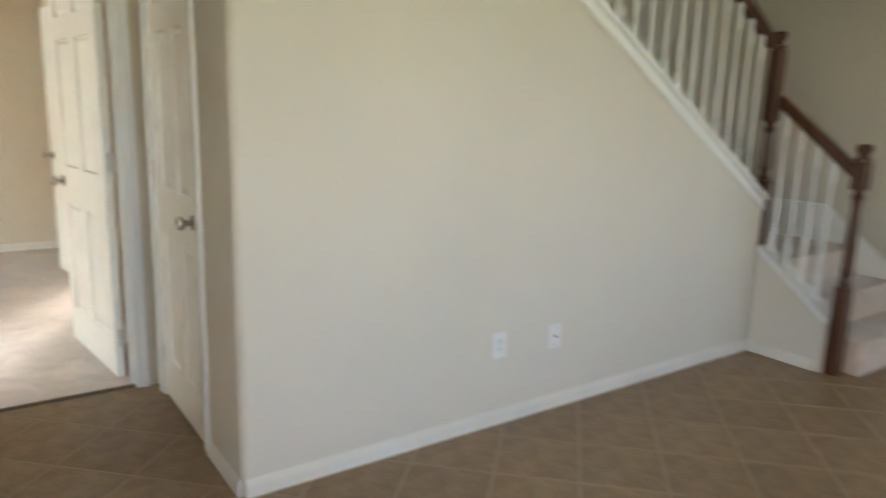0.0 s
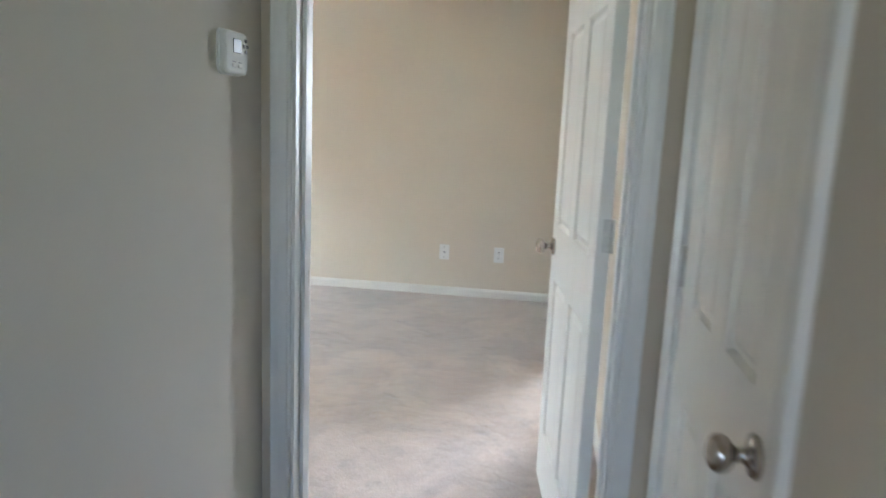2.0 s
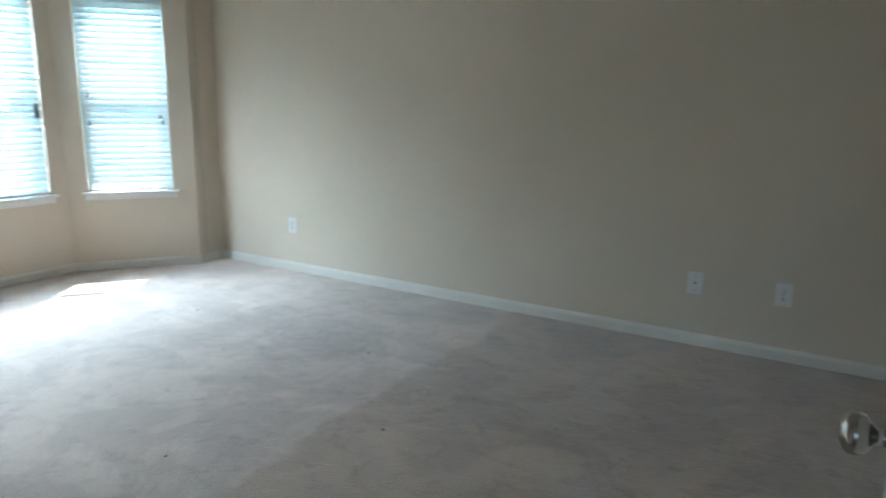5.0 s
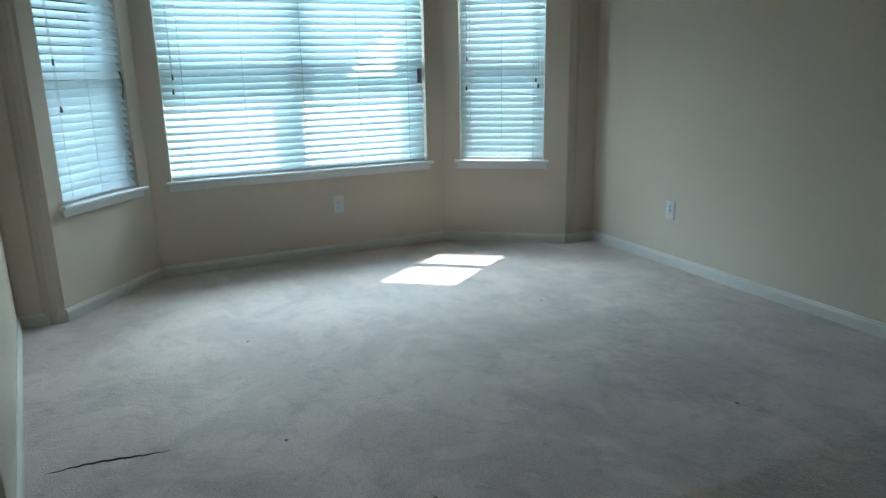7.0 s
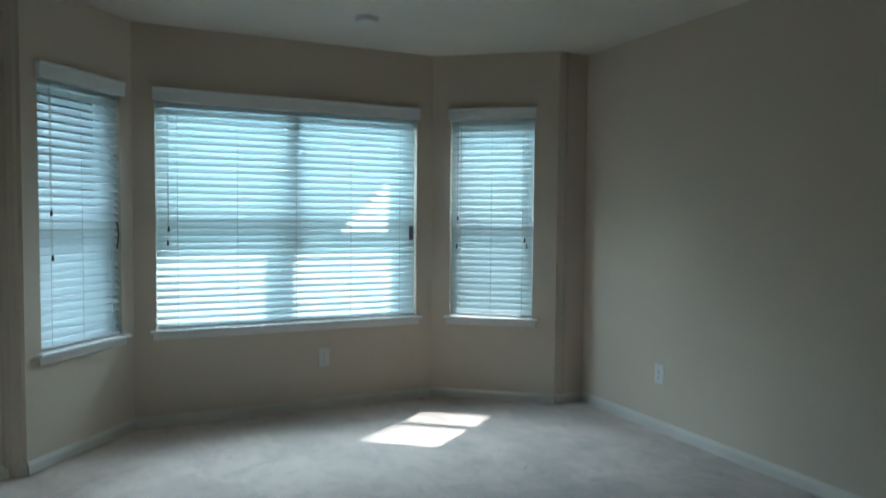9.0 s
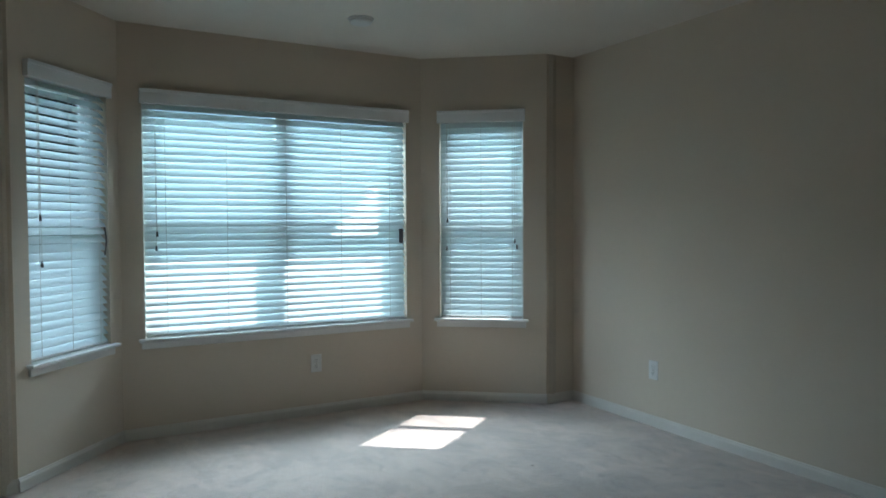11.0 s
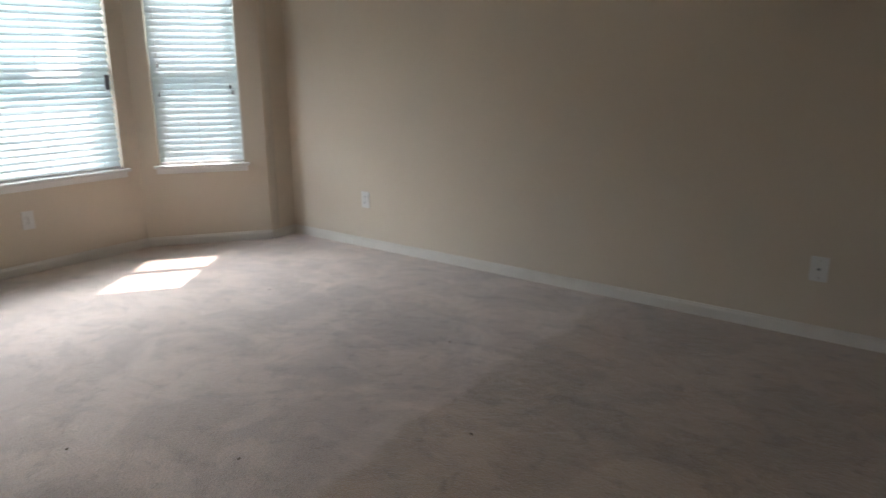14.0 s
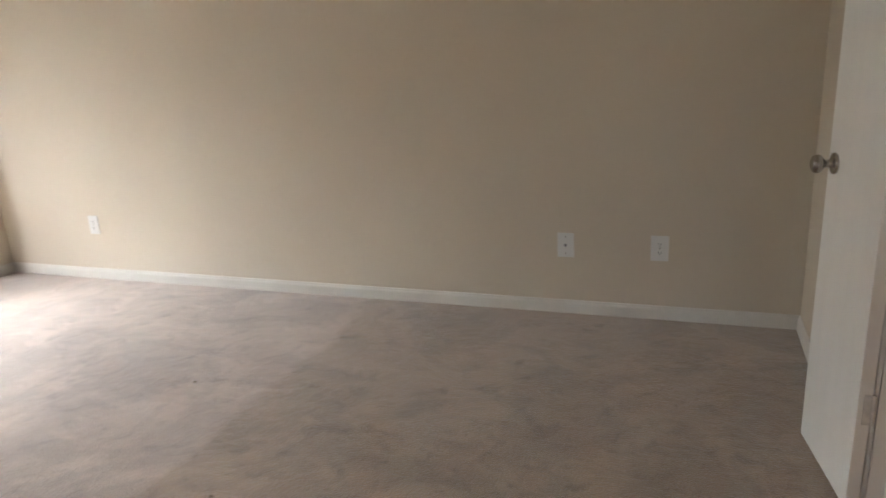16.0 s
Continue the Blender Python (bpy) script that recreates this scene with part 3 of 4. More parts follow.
def blind(m, a, b, tilt, label, tassels, tabs):
    """A slatted blind in an opening from a to b: local y points out of the room."""
    th = thing("venetian_blind", m, label, "window blind", "blinds in the bay")
    w = b - a - 0.016
    x0 = a + 0.008
    top, bottom = HEAD_Z - 0.055, SILL_Z + 0.028
    bm = one_box(a - 0.012, b + 0.012, -0.030, -0.018, HEAD_Z - 0.050, HEAD_Z + 0.032, bevel=0.003)
    box(bm, a - 0.012, a - 0.002, -0.018, 0.0, HEAD_Z - 0.050, HEAD_Z + 0.032, bevel=0.002)
    box(bm, b + 0.002, b + 0.012, -0.018, 0.0, HEAD_Z - 0.050, HEAD_Z + 0.032, bevel=0.002)
    box(bm, a - 0.012, b + 0.012, -0.036, -0.029, HEAD_Z + 0.014, HEAD_Z + 0.034, bevel=0.003)
    part("valance", bm, VINYL, th, "white moulded valance")
    part("headrail", one_box(x0, x0 + w, 0.004, 0.056, HEAD_Z - 0.045, HEAD_Z - 0.002, bevel=0.002), TRIM, th)
    first = slat_mesh(w)
    n = int((top - bottom) / PITCH)
    for k in range(n + 1):
        ob = first if k == 0 else first.copy()
        if k:
            scene.collection.objects.link(ob)
        ob.parent = th
        droop = 0.5 * math.sin(k * 1.7)
        ob.matrix_basis = pose(x0, 0.030, top - k * (top - bottom - 0.012) / n - 0.004, tilt + droop, 0, 0)
    part("bottom_rail", one_box(x0, x0 + w, 0.008, 0.052, bottom - 0.024, bottom - 0.008, bevel=0.003), TRIM, th)
    for f in tabs:
        x = x0 + w * f
        for y in (0.004, 0.056):
            part("ladder_cord", one_box(x - 0.0012, x + 0.0012, y - 0.0007, y + 0.0007, bottom - 0.01, top), CORD, th)
    for x, z in tassels:
        part("lift_cord", one_box(x - 0.0010, x + 0.0010, -0.0095, -0.0080, z + 0.02, HEAD_Z - 0.04), CORD, th)
        bm = lathe(bmesh.new(), [(0.0025, 0.030), (0.005, 0.026), (0.0065, 0.010), (0.0075, 0.0), (0.004, -0.002)], 12, Matrix.Translation((x, -0.009, z)))
        part("tassel", bm, TASSEL, th, "small dark cord tassel", True)
    return th


def sash(bm, x0, x1, z0, z1, y0, y1, w):
    box(bm, x0, x0 + w, y0, y1, z0, z1, bevel=0.003)
    box(bm, x1 - w, x1, y0, y1, z0, z1, bevel=0.003)
    box(bm, x0 + w, x1 - w, y0, y1, z0, z0 + w, bevel=0.003)
    box(bm, x0 + w, x1 - w, y0, y1, z1 - w, z1, bevel=0.003)
    return bm


def window(name, p, q, a, b, units):
    m = run_pose(p, q)
    win = structure(thing(name, m, "white vinyl single-hung window with a painted sill", "window"))
    part("window_frame", sash(bmesh.new(), a, b, SILL_Z + 0.002, HEAD_Z, 0.085, 0.145, 0.028), VINYL, win)
    bm = one_box(a - 0.035, b + 0.035, -0.042, 0.0, SILL_Z - 0.020, SILL_Z, bevel=0.005)
    box(bm, a + 0.002, b - 0.002, -0.002, 0.086, SILL_Z - 0.018, SILL_Z, bevel=0.001)
    part("window_sill", bm, TRIM, win)
    bm = one_box(a - 0.020, b + 0.020, -0.014, 0.0, SILL_Z - 0.062, SILL_Z - 0.0205, bevel=0.003)
    part("apron", bm, TRIM, win)
    meet = 1.32 if units > 1 else 1.30
    step = (b - a - 0.056) / units
    for k in range(units):
        x0, x1 = a + 0.028 + k * step, a + 0.028 + (k + 1) * step
        part("lower_sash", sash(bmesh.new(), x0, x1, SILL_Z + 0.03, meet + 0.018, 0.088, 0.112, 0.036), VINYL, win)
        part("upper_sash", sash(bmesh.new(), x0, x1, meet - 0.018, HEAD_Z - 0.028, 0.114, 0.138, 0.034), VINYL, win)
        for z0, z1, y in ((SILL_Z + 0.066, meet - 0.018, 0.100), (meet + 0.016, HEAD_Z - 0.062, 0.126)):
            g = part("pane", one_box(x0 + 0.034, x1 - 0.034, y - 0.002, y + 0.002, z0, z1), GLASS, win)
            g.visible_shadow = False
    if units > 1:
        x = (a + b) / 2
        part("mullion", one_box(x - 0.045, x + 0.045, 0.072, 0.146, SILL_Z + 0.03, HEAD_Z - 0.028, bevel=0.003), VINYL, win)
    return m


for name, key, units, tilt, label in (("window_1", "left", 1, TILT_L, "white faux-wood venetian blind, lowered and tilted, in shade"),
                                      ("window_2", "centre", 2, TILT_C, "wide white faux-wood venetian blind, lowered and tilted"),
                                      ("window_3", "right", 1, TILT_R, "white faux-wood venetian blind, lowered, letting the sun through")):
    p, q, a, b = WINDOWS[key]
    m = window(name, p, q, a, b, units)
    marks = {"left": [(a + 0.07, 1.29), (a + 0.075, 1.06)], "centre": [(a + 0.075, 1.20), (a + 0.07, 1.115)], "right": [(a + 0.06, 1.28), (a + 0.055, 1.08), (b - 0.06, 1.13), (b - 0.045, 1.09)]}[key]
    th = blind(m, a, b, tilt, label, marks, (0.12, 0.5, 0.88) if units == 1 else (0.07, 0.28, 0.5, 0.72, 0.93))
    if key == "centre":
        part("tilt_tag", one_box(b - 0.062, b - 0.030, -0.012, -0.006, 1.135, 1.235, bevel=0.003), GREY_PLASTIC, th, "small grey hanging tag")
    if key == "left":
        # thin dark wavy strip in front of the left blind
        bm = bmesh.new()
        for k in range(7):
            z = 1.10 + 0.022 * k
            box(bm, b - 0.050 + 0.012 * math.sin(k * 0.5), b - 0.043 + 0.012 * math.sin(k * 0.5), -0.012, -0.006, z, z + 0.024)
        part("tilt_cord", bm, TASSEL, th, "dark wavy strip near the blind's edge")

# ================= doors =================
TH = ENTRY_ANGLE
door_frame("door_frame_bedroom", -0.028, 0.795, 2.04, ROOM_FACE - DOOR_FACE, pose(0, DOOR_FACE, 0), TILE_Z, "white painted frame of the bedroom doorway", stop_at=0.045, grow=0.88)
part("strike_plate", one_box(-0.0285, -0.0265, 0.088, 0.110, 0.890, 0.940), NICKEL, bpy.data.objects["door_frame_bedroom"], "nickel strike plate")
# entrance door, swung into the bedroom; its faces: y = 0 towards the room when shut
ent = pose(0.772, ROOM_FACE + 0.006, 0.012, 0, 0, 180 - TH)
door_thing("bedroom_door", ent, 0.790, 2.02, 0.035, "white moulded six-panel door standing open into the bedroom", (True, False), hinge_side=-1)
# closet door, shut
door_frame("door_frame_closet", -CL_B, -CL_A, 2.035, T, pose(CLOSET, 0, 0, 0, 0, -90), TILE_Z, "white painted frame of the closet door", back=False, stop_at=0.040)
door_thing("closet_door", pose(CLOSET + 0.002, CL_B - 0.003, TILE_Z + 0.012, 0, 0, -90), 0.634, 2.02, 0.035, "narrow white moulded panel door, shut", (False,), hinge_side=-1)
# second bedroom door, folded back towards the far wall
door_frame("door_frame_bath", -DOOR2_HIGH, -DOOR2_LOW, 2.035, T, pose(RIGHT, 0, 0, 0, 0, -90), 0.0, "white painted frame of the bathroom doorway", stop_at=0.040)
door_thing("bathroom_door", pose(RIGHT - 0.016, DOOR2_HIGH - 0.004, 0.012, 0, 0, D2_TURN), D2_WIDTH, 2.02, 0.035, "plain white flush door folded back against the wall", (True, False), hinge_side=-1, hinges=(0.31, 1.07, 1.83), flush=True)

# ================= stairs =================
stairs = thing("staircase", pose(0, 0, 0), "beige carpeted staircase with a quarter turn", "staircase")
RISE = 0.183
# bottom steps climb towards the landing
for k in range(3):
    y0 = -1.86 + 0.26 * k
    y1 = y0 + 0.27 if k < 2 else -0.205
    bm = one_box(KNEE_X + T, EAST, y0, y1, TILE_Z if k == 0 else RISE * k - 0.02, RISE * (k + 1), bevel=0.012)
    part("step" if k < 2 else "landing", bm, CARPET, stairs)
# upper flight runs back along the wall
for k in range(9):
    x1 = KNEE_X + T - 0.004 - 0.285 * k
    bm = one_box(x1 - 0.30, x1, STAIR_Y + T + 0.002, -0.205, RISE * 3 + RISE * k - 0.03, RISE * (4 + k), bevel=0.012)
    part("step", bm, CARPET, stairs)
# white skirt cap along the sloping wall tops
bm = bmesh.new()
prism(bm, [(KNEE_X + 0.015, STAIR_Y - 0.016, 0.905), (top_x, STAIR_Y - 0.016, CEIL + 0.013), (top_x, STAIR_Y - 0.016, CEIL + 0.045), (KNEE_X + 0.015, STAIR_Y - 0.016, 0.937)], (0, T + 0.032, 0))
prism(bm, [(KNEE_X, STAIR_Y - 0.009, 0.845), (top_x, STAIR_Y - 0.009, CEIL - 0.047), (top_x, STAIR_Y - 0.009, CEIL + 0.012), (KNEE_X, STAIR_Y - 0.009, 0.904)], (0, 0.009, 0))
part("stringer_cap", bm, TRIM, stairs, "white painted sloping cap")
bm = bmesh.new()
prism(bm, [(KNEE_X - 0.016, STAIR_Y - 0.012, 0.606), (KNEE_X - 0.016, -1.70, 0.272), (KNEE_X - 0.016, -1.70, 0.302), (KNEE_X - 0.016, STAIR_Y - 0.012, 0.640)], (T + 0.032, 0, 0))
part("knee_cap", bm, TRIM, stairs, "white painted sloping cap")
bm = bmesh.new()
prism(bm, [(EAST - 0.014, -1.95, TILE_Z), (EAST - 0.014, -1.95, 0.16), (EAST - 0.014, -1.10, 0.80), (EAST - 0.014, -0.21, 0.80), (EAST - 0.014, -0.21, TILE_Z)], (0.014, 0, 0))
part("wall_skirt", bm, TRIM, stairs, "white painted skirt board")

railing = thing("stair_railing", pose(0, 0, 0), "dark-stained wooden stair railing with white balusters", "railing")


def newel(x, y, z0, z1, block_low, block_high):
    h = z1 - z0
    bm = one_box(x - 0.036, x + 0.036, y - 0.036, y + 0.036, z0, z0 + block_low, bevel=0.004)
    box(bm, x - 0.036, x + 0.036, y - 0.036, y + 0.036, z1 - 0.10 - block_high, z1 - 0.10, bevel=0.004)
    a, b = z0 + block_low, z1 - 0.10 - block_high
    s = b - a
    prof = [(0.036, 0), (0.042, 0.02), (0.030, 0.05), (0.040, 0.08), (0.036, 0.22 * s), (0.036, 0.5 * s), (0.029, 0.8 * s), (0.034, s - 0.06), (0.041, s - 0.04), (0.030, s - 0.02), (0.036, s)]
    lathe(bm, [(0.82 * r, a + t) for r, t in prof], 20, Matrix.Translation((x, y, 0)))
    lathe(bm, [(0.034, z1 - 0.102), (0.044, z1 - 0.092), (0.044, z1 - 0.080), (0.030, z1 - 0.070), (0.026, z1 - 0.055), (0.036, z1 - 0.040), (0.041, z1 - 0.022), (0.034, z1 - 0.004), (0.015, z1)], 20, Matrix.Translation((x, y, 0)))
    return part("newel_post", bm, DARK_WOOD, railing, "dark-stained turned newel post", False)


def rail(p, q):
    """A handrail of moulded section from p to q."""
    p, q = Vector(p), Vector(q)
    d = q - p
    side = Vector((d.y, -d.x, 0)).normalized()
    up = side.cross(d).normalized()
    if up.z < 0:
        up = -up
    sec = [(-0.022, -0.030), (0.022, -0.030), (0.024, -0.012), (0.033, 0.002), (0.033, 0.018), (0.020, 0.031), (-0.020, 0.031), (-0.033, 0.018), (-0.033, 0.002), (-0.024, -0.012)]
    bm = bmesh.new()
    prism(bm, [p + side * u + up * v for u, v in sec], d)
    return part("handrail", bm, DARK_WOOD, railing, "dark-stained moulded handrail")


MID = STAIR_Y + T / 2
KMID = KNEE_X + T / 2
newel(KMID - 0.02, MID - 0.02, 0.60, 1.86, 0.42, 0.40)
newel(KMID - 0.01, -1.745, TILE_Z, 1.26, 0.50, 0.14)
rail((KMID, MID - 0.06, 1.48), (KMID, -1.71, 1.11))
rail((KMID - 0.06, MID, 1.79), (1.72, MID, 1.79 + SLOPE * (KMID - 0.06 - 1.72)))


def baluster(x, y, z0, z1):
    bm = one_box(x - 0.0125, x + 0.0125, y - 0.0125, y + 0.0125, z0, z0 + 0.16, bevel=0.002)
    box(bm, x - 0.0125, x + 0.0125, y - 0.0125, y + 0.0125, z1 - 0.14, z1, bevel=0.002)
    a, s = z0 + 0.16, z1 - z0 - 0.30
    lathe(bm, [(0.009, a), (0.0125, a + 0.015), (0.008, a + 0.03), (0.01255, a + 0.09), (0.0102, a + 0.5 * s), (0.008, a + 0.9 * s), (0.0112, a + s - 0.01), (0.0095, a + s)], 10, Matrix.Translation((x, y, 0)))
    part("baluster", bm, TRIM, railing, "white painted turned baluster")


for k in range(20):
    x = KMID - 0.17 - 0.118 * k
    z = 0.93 + SLOPE * (4.0 - x)
    baluster(x, MID, z - 0.012, 1.79 + SLOPE * (KMID - 0.06 - x) - 0.02)
for k in range(4):
    y = -1.30 - 0.098 * k
    f = (y - STAIR_Y) / (-1.70 - STAIR_Y)
    baluster(KMID, y, 0.63 - 0.338 * f - 0.008, 1.48 - 0.37 * (y - (MID - 0.06)) / (-1.71 - (MID - 0.06)) - 0.02)


# ================= small fixtures =================
def plate(m, kind, label, w=0.074, h=0.118):
    """A wall plate on a wall: local -y points into the room."""
    th = thing("outlet_plate", m, label, "wall outlet", "wall outlets")
    part("cover", one_box(-w / 2, w / 2, -0.006, 0.0, -h / 2, h / 2, bevel=0.0022), PLATE, th)
    if kind == "duplex":
        for z in (-0.0195, 0.0195):
            bm = bmesh.new()
            lathe(bm, [(0.0165, 0), (0.0165, 0.0025), (0.0150, 0.0035)], 20, pose(0, -0.0055, z, 90, 0, 0))
            rec = part("receptacle", bm, PLATE, th)
            bm = one_box(-0.0075, -0.0050, -0.0097, -0.0085, z - 0.002, z + 0.007)
            box(bm, 0.0050, 0.0075, -0.0097, -0.0085, z - 0.001, z + 0.006)
            lathe(bm, [(0.0026, 0), (0.0026, 0.0012)], 10, pose(0, -0.0085, z - 0.008, 90, 0, 0))
            part("slot", bm, SLOT, rec)
        part("screw", lathe(bmesh.new(), [(0.0035, 0), (0.0030, 0.001)], 12, pose(0, -0.0058, 0, 90, 0, 0)), NICKEL, th)
    else:
        part("coax_jack", lathe(bmesh.new(), [(0.0070, 0), (0.0070, 0.003), (0.0048, 0.0032), (0.0048, 0.011), (0.0036, 0.0112)], 16, pose(0, -0.0055, 0, 90, 0, 0)), GREY_PLASTIC, th, "dark threaded cable jack")
        for z in (-0.042, 0.042):
            part("screw", lathe(bmesh.new(), [(0.0033, 0), (0.0028, 0.001)], 12, pose(0, -0.0058, z, 90, 0, 0)), NICKEL, th)
    return th


plate(pose(-0.150, FAR, 0.350), "coax", "white cable jack plate on the beige wall", w=0.080, h=0.122)
plate(pose(0.287, FAR, 0.352), "duplex", "white duplex outlet plate beside a cable jack", w=0.080, h=0.122)
plate(pose(-3.088, FAR, 0.352), "duplex", "white duplex outlet plate near the bay")
plate(pose(-4.40, 2.006, 0.345, 0, 0, 90), "duplex", "white duplex outlet plate under the wide window")
plate(pose(2.065, STAIR_Y, 0.362), "duplex", "white duplex outlet plate under the stairs")
plate(pose(2.400, STAIR_Y, 0.348), "coax", "white cable plate under the stairs")

thermo = thing("thermostat", pose(HALL_LEFT, -0.195, 1.482, 0, 0, 90), "white wall thermostat with a small grey screen", "thermostat")


def rounded(w, h, r, y0, y1, shrink):
    """A plate with rounded corners, tapering by shrink towards y0."""
    bm = bmesh.new()
    rings = []
    for y, d in ((y1, 0.0), (y0 + shrink, 0.0), (y0 + shrink * 0.3, shrink * 0.4), (y0, shrink)):
        ring = []
        for cx, cz, a0 in ((1, 1, 0), (-1, 1, 90), (-1, -1, 180), (1, -1, 270)):
            for k in range(6):
                a = radians(a0 + 18 * k)
                ring.append(bm.verts.new((cx * (w / 2 - r) + (r - d) * math.cos(a), y, cz * (h / 2 - r) + (r - d) * math.sin(a))))
        rings.append(ring)
    for a, b in zip(rings, rings[1:]):
        for k in range(len(a)):
            j = (k + 1) % len(a)
            bm.faces.new((a[k], a[j], b[j], b[k]))
    bm.faces.new(rings[0])
    bm.faces.new(rings[-1][::-1])
    return bm


part("back_plate", rounded(0.118, 0.096, 0.016, -0.006, 0.0, 0.001), PLATE, thermo)
part("housing", rounded(0.114, 0.092, 0.018, -0.021, -0.006, 0.005), PLATE, thermo)
part("screen", one_box(-0.022, 0.018, -0.0225, -0.020, 0.000, 0.030, bevel=0.001), LCD, thermo, "grey liquid crystal screen")
for x, z in ((0.042, 0.030), (0.033, 0.018), (0.050, 0.018), (0.042, 0.006)):
    part("button", one_box(x - 0.005, x + 0.005, -0.0235, -0.020, z - 0.004, z + 0.004, bevel=0.0015), GREY_PLASTIC, thermo)
for x in (-0.018, 0.012):
    part("slide_switch", one_box(x - 0.010, x + 0.010, -0.0235, -0.020, -0.032, -0.024, bevel=0.0015), PLATE, thermo)
    part("print_mark", one_box(x - 0.008, x + 0.008, -0.0214, -0.0208, -0.021, -0.019), GREY_PLASTIC, thermo)

detector = thing("smoke_detector", pose(-3.70, 2.06, CEIL), "small round off-white smoke detector on the ceiling", "smoke detector")
part("base_ring", lathe(bmesh.new(), [(0.072, -0.010), (0.074, -0.006), (0.074, 0.0)], 32), PLATE, detector)
part("cover", lathe(bmesh.new(), [(0.020, -0.034), (0.045, -0.033), (0.060, -0.028), (0.066, -0.018), (0.066, -0.010)], 32), PLATE, detector, smooth=True)

# wrinkle on the carpet, and pellets for its dents
bm = bmesh.new()
p, q = Vector((*WRINKLE[0], 0)), Vector((*WRINKLE[1], 0))
across = Vector((-(q - p).y, (q - p).x, 0)).normalized()
rows = []
for k in range(25):
    f = k / 24
    c = p.lerp(q, f) + across * (0.010 * math.sin(f * 5.0) + 0.003 * math.sin(k * 1.9))
    w = 0.0015 + 0.0055 * math.sin(f * math.pi) ** 0.7 * (0.75 + 0.25 * math.sin(k * 2.3))
    h = 0.001 + 0.005 * math.sin(f * math.pi)
    rows.append([bm.verts.new(c + across * w + Vector((0, 0, -0.003))), bm.verts.new(c + Vector((0, 0, h))), bm.verts.new(c - across * w + Vector((0, 0, -0.003)))])
for a, b in zip(rows, rows[1:]):
    for k in range(3):
        bm.faces.new((a[k], a[(k + 1) % 3], b[(k + 1) % 3], b[k]))
bm.faces.new(rows[0])
bm.faces.new(rows[-1])
tagged(part("carpet_snag", bm, DEBRIS), "dark pulled seam in the carpet", "carpet snag")
# dark pellets: the shade in small carpet dents, put into their colour
rng = random.Random(4)
for x, y in SPOTS:
    bm = bmesh.new()
    bmesh.ops.create_icosphere(bm, subdivisions=1, radius=0.0085)
    for v in bm.verts:
        v.co = Vector((v.co.x * rng.uniform(0.9, 1.6), v.co.y * rng.uniform(0.6, 1.1), v.co.z * 0.35 + 0.002))
    tagged(part("lint_scrap", bm, DENT, m=pose(x, y, 0.0, 0, 0, rng.uniform(0, 180))), "tiny dark pellet standing for a shaded dent in the carpet", "lint")

# ================= outside =================
structure(part("ground", one_box(-600, 600, -600, 600, -0.60, -0.35), LAWN), "lawn running to the horizon", "ground")
structure(part("house_base", one_box(-4.75, 6.2, -6.8, FAR + 0.6, -0.34, -0.062), CONCRETE), "concrete house slab", "slab")
# eave out of view, outlined to cut the sun on the panes
bm = bmesh.new()
eave = [(-3.2, -0.25), (-4.72, 0.45), (-4.98, 0.55), (-4.98, 2.80), (-4.85, 2.97), (-4.70, 3.17), (-3.75, 4.36), (-3.2, 4.36)]
prism(bm, [(x, y, CEIL + 0.11) for x, y in eave], (0, 0, 0.16))
structure(part("roof_eave", bm, STUCCO), "stuccoed eave out of view over the bay, cutting the sun", "roof")
fence = thing("garden_fence", pose(-10.5, 0, -0.35), "weathered wooden board fence across the garden", "fence")
for k in range(60):
    y = -9 + 0.32 * k
    ob = part("board", one_box(0, 0.02, -0.14, 0.14, 0, 1.75, bevel=0.004), FENCE, fence, m=pose(0, y, 0)) if k == 0 else first_board.copy()
    if k == 0:
        first_board = ob
    else:
        scene.collection.objects.link(ob)
        ob.matrix_basis = pose(0.004 * (k % 2), y, 0.02 * math.sin(k))
for z in (0.4, 1.4):
    part("fence_rail", one_box(-0.05, -0.005, -9.2, 10.2, z, z + 0.09), FENCE, fence)

def branch(bm, p, q, r0, r1, sides=7):
    """A tapered limb from p to q."""
    p, q = Vector(p), Vector(q)
    turn = (q - p).to_track_quat("Z", "Y").to_matrix().to_4x4()
    lathe(bm, [(r0, 0), (0.55 * r0 + 0.45 * r1, 0.5 * (q - p).length), (r1, (q - p).length)], sides, Matrix.Translation(p) @ turn)


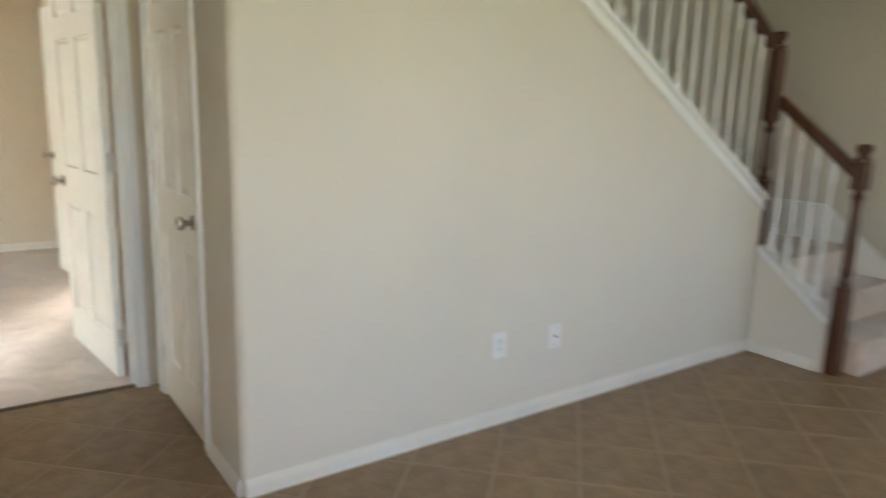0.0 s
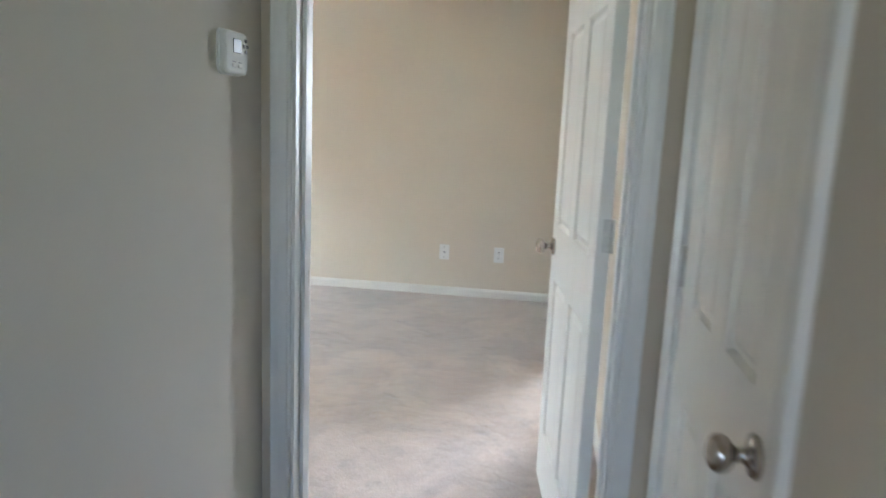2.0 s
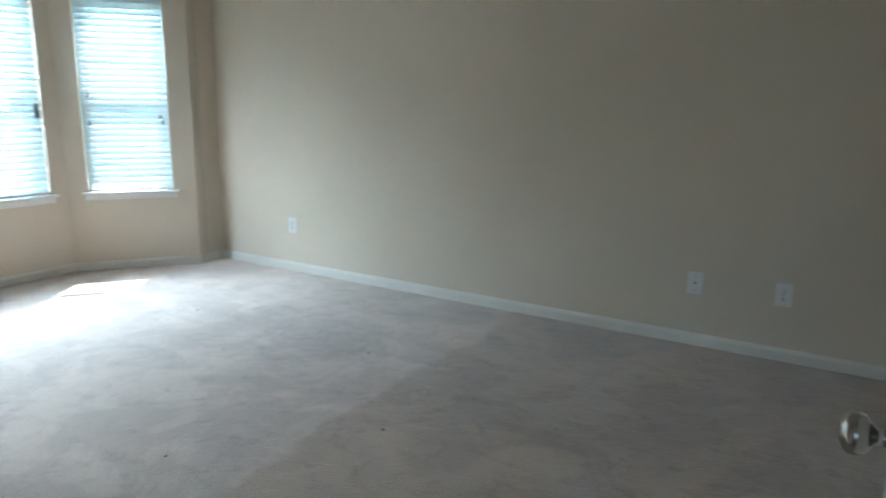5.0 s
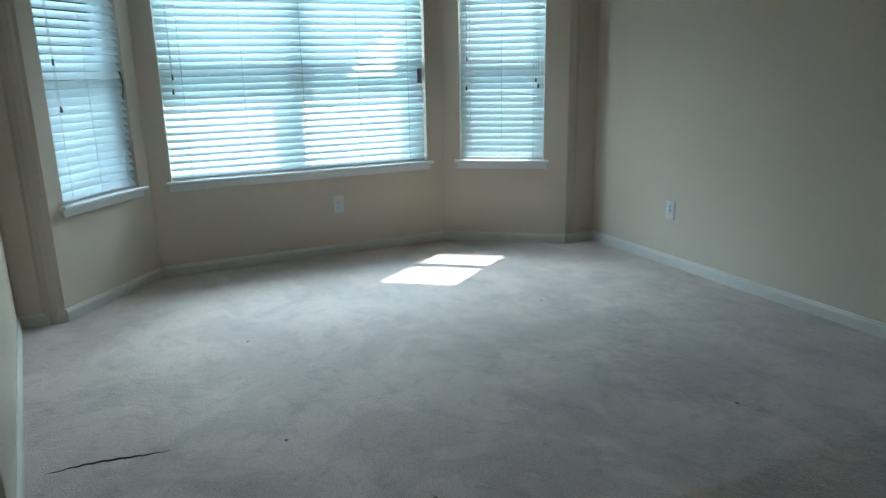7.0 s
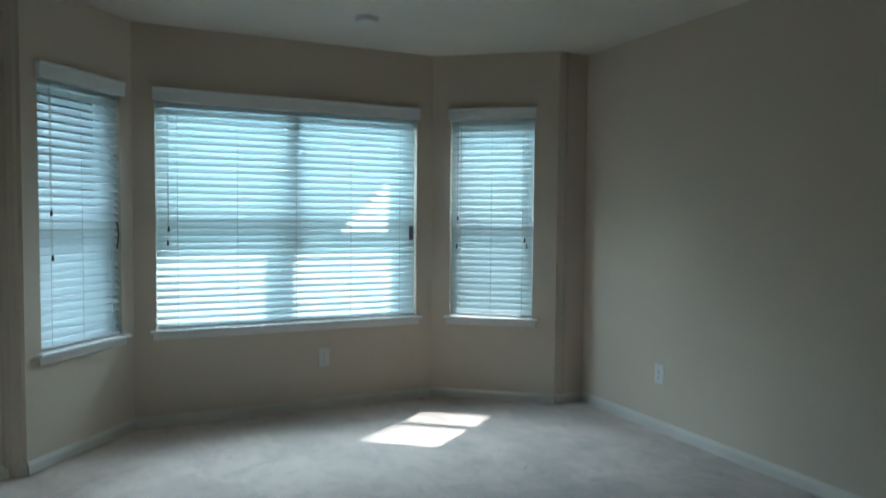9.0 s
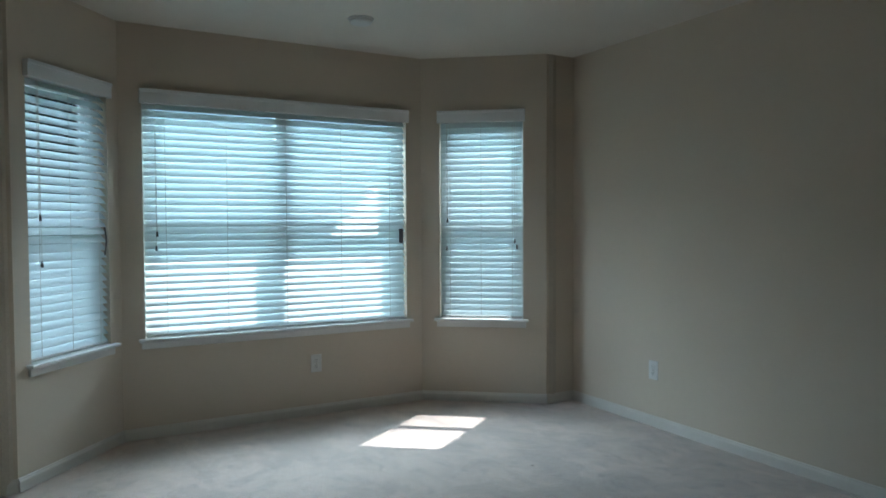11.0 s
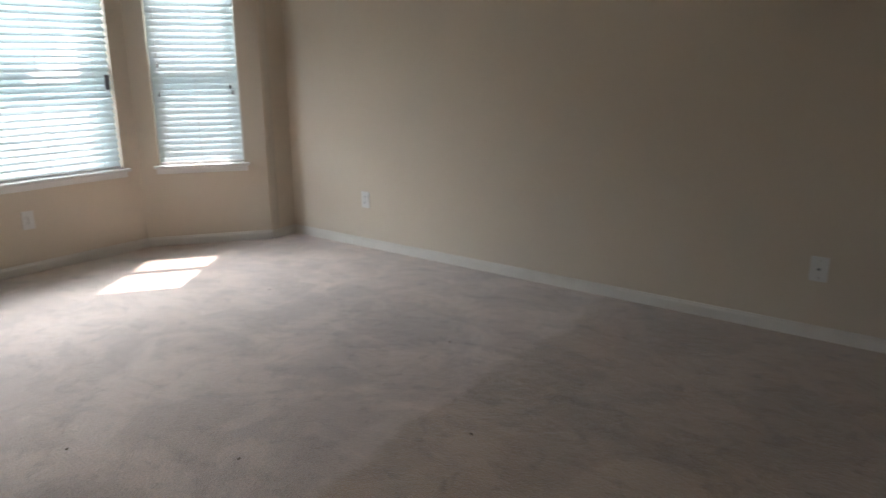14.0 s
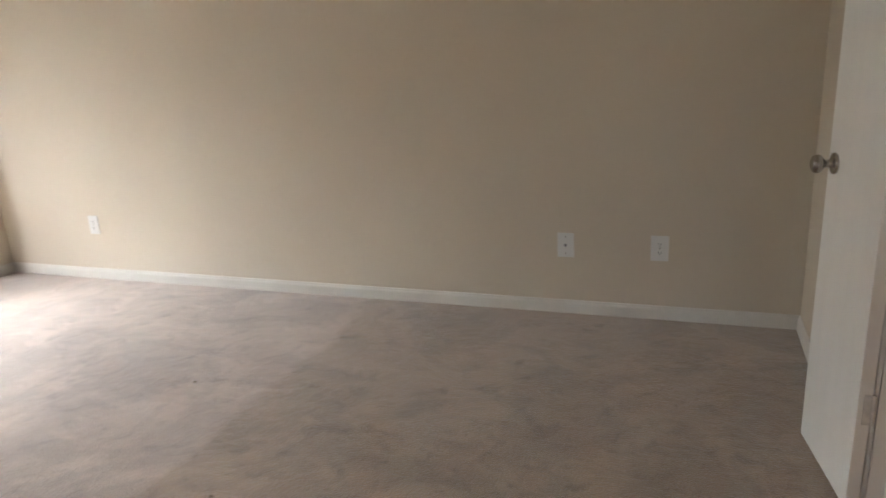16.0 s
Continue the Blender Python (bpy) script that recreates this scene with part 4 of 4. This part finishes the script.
def garden_tree(x, y, height, seed):
    rng = random.Random(seed)
    tree = thing("tree", pose(x, y, -0.35), "leafy green garden tree behind the fence", "tree", "garden trees")
    bm = bmesh.new()
    fork = Vector((0.1, -0.05, height * 0.36))
    branch(bm, (0, 0, 0), fork, 0.16, 0.11, 10)
    tips = []
    for k in range(9):
        a = k * 2.4
        q = fork + Vector((math.cos(a) * rng.uniform(0.7, 1.5), math.sin(a) * rng.uniform(0.7, 1.5), rng.uniform(0.25, 0.58) * height))
        branch(bm, fork, q, 0.07, 0.02)
        for m in range(4):
            e = q + Vector((rng.uniform(-0.8, 0.8), rng.uniform(-0.8, 0.8), rng.uniform(-0.5, 0.5)))
            branch(bm, fork.lerp(q, 0.45 + 0.15 * m), e, 0.02, 0.006, 5)
            tips.append(e)
    part("trunk", bm, BARK, tree)
    verts, faces = [], []
    for e in tips:
        for k in range(90):
            c = e + Vector((rng.gauss(0, 0.34), rng.gauss(0, 0.34), rng.gauss(0, 0.26)))
            u = Vector((rng.uniform(-1, 1), rng.uniform(-1, 1), rng.uniform(-0.6, 0.6))).normalized()
            w = u.orthogonal().normalized() * rng.uniform(0.020, 0.034)
            u = u * rng.uniform(0.05, 0.085)
            n = len(verts)
            verts += [c - u, c + w, c + u, c - w]
            faces.append((n, n + 1, n + 2, n + 3))
    mesh = bpy.data.meshes.new("crown")
    mesh.from_pydata(verts, [], faces)
    mesh.materials.append(LEAF)
    crown = new("crown", mesh)
    crown.parent = tree
    tagged(crown, "loose crown of small green leaves", "", "", "stuff")


garden_tree(-11.8, -0.6, 4.6, 11)
garden_tree(-12.6, -4.2, 5.2, 12)

# ================= hall tiles =================
structure(part("floor_hall", one_box(-3.4, EAST + 0.05, -6.35, 0.003, -0.06, TILE_Z - 0.0015), GROUT), "tan grout bed of the hall floor", "floor")
hall_floor = bpy.data.objects["floor_hall"]
SIDE = 0.333
bm = one_box(-SIDE / 2 + 0.005, SIDE / 2 - 0.005, -SIDE / 2 + 0.005, SIDE / 2 - 0.005, -0.008, 0.0, bevel=0.001)
tile = part("tile", bm, TILE)
tile_mesh = tile.data
bpy.data.objects.remove(tile)
spots = []
for i in range(-30, 40):
    for k in range(-30, 40):
        x = TILE_ORIGIN[0] + SIDE * (i - k) * 0.70711
        y = TILE_ORIGIN[1] + SIDE * (i + k) * 0.70711
        in_hall = -0.3 < x < 1.1 and -1.95 < y < 0.12
        if in_hall or (-3.4 < x < 5.2 and -6.3 < y < -1.05 and not (x > 4.25 and y > -1.75)):
            spots.append((x, y))
spots.sort(key=lambda s: math.dist(s, (2.0, -1.9)))
for x, y in spots[:290]:
    ob = new("tile", tile_mesh)
    ob.parent = hall_floor
    ob.matrix_basis = pose(x, y, TILE_Z, 0, 0, 45)
bm = bmesh.new()
for x, y in spots[290:]:
    m45 = pose(x, y, TILE_Z, 0, 0, 45)
    prism(bm, [m45 @ Vector(c) for c in ((-0.162, -0.162, -0.008), (0.162, -0.162, -0.008), (0.162, 0.162, -0.008), (-0.162, 0.162, -0.008))], (0, 0, 0.008))
tagged(part("tiles_beyond", bm, TILE, hall_floor), "brown ceramic floor tiles", "", "", "stuff")
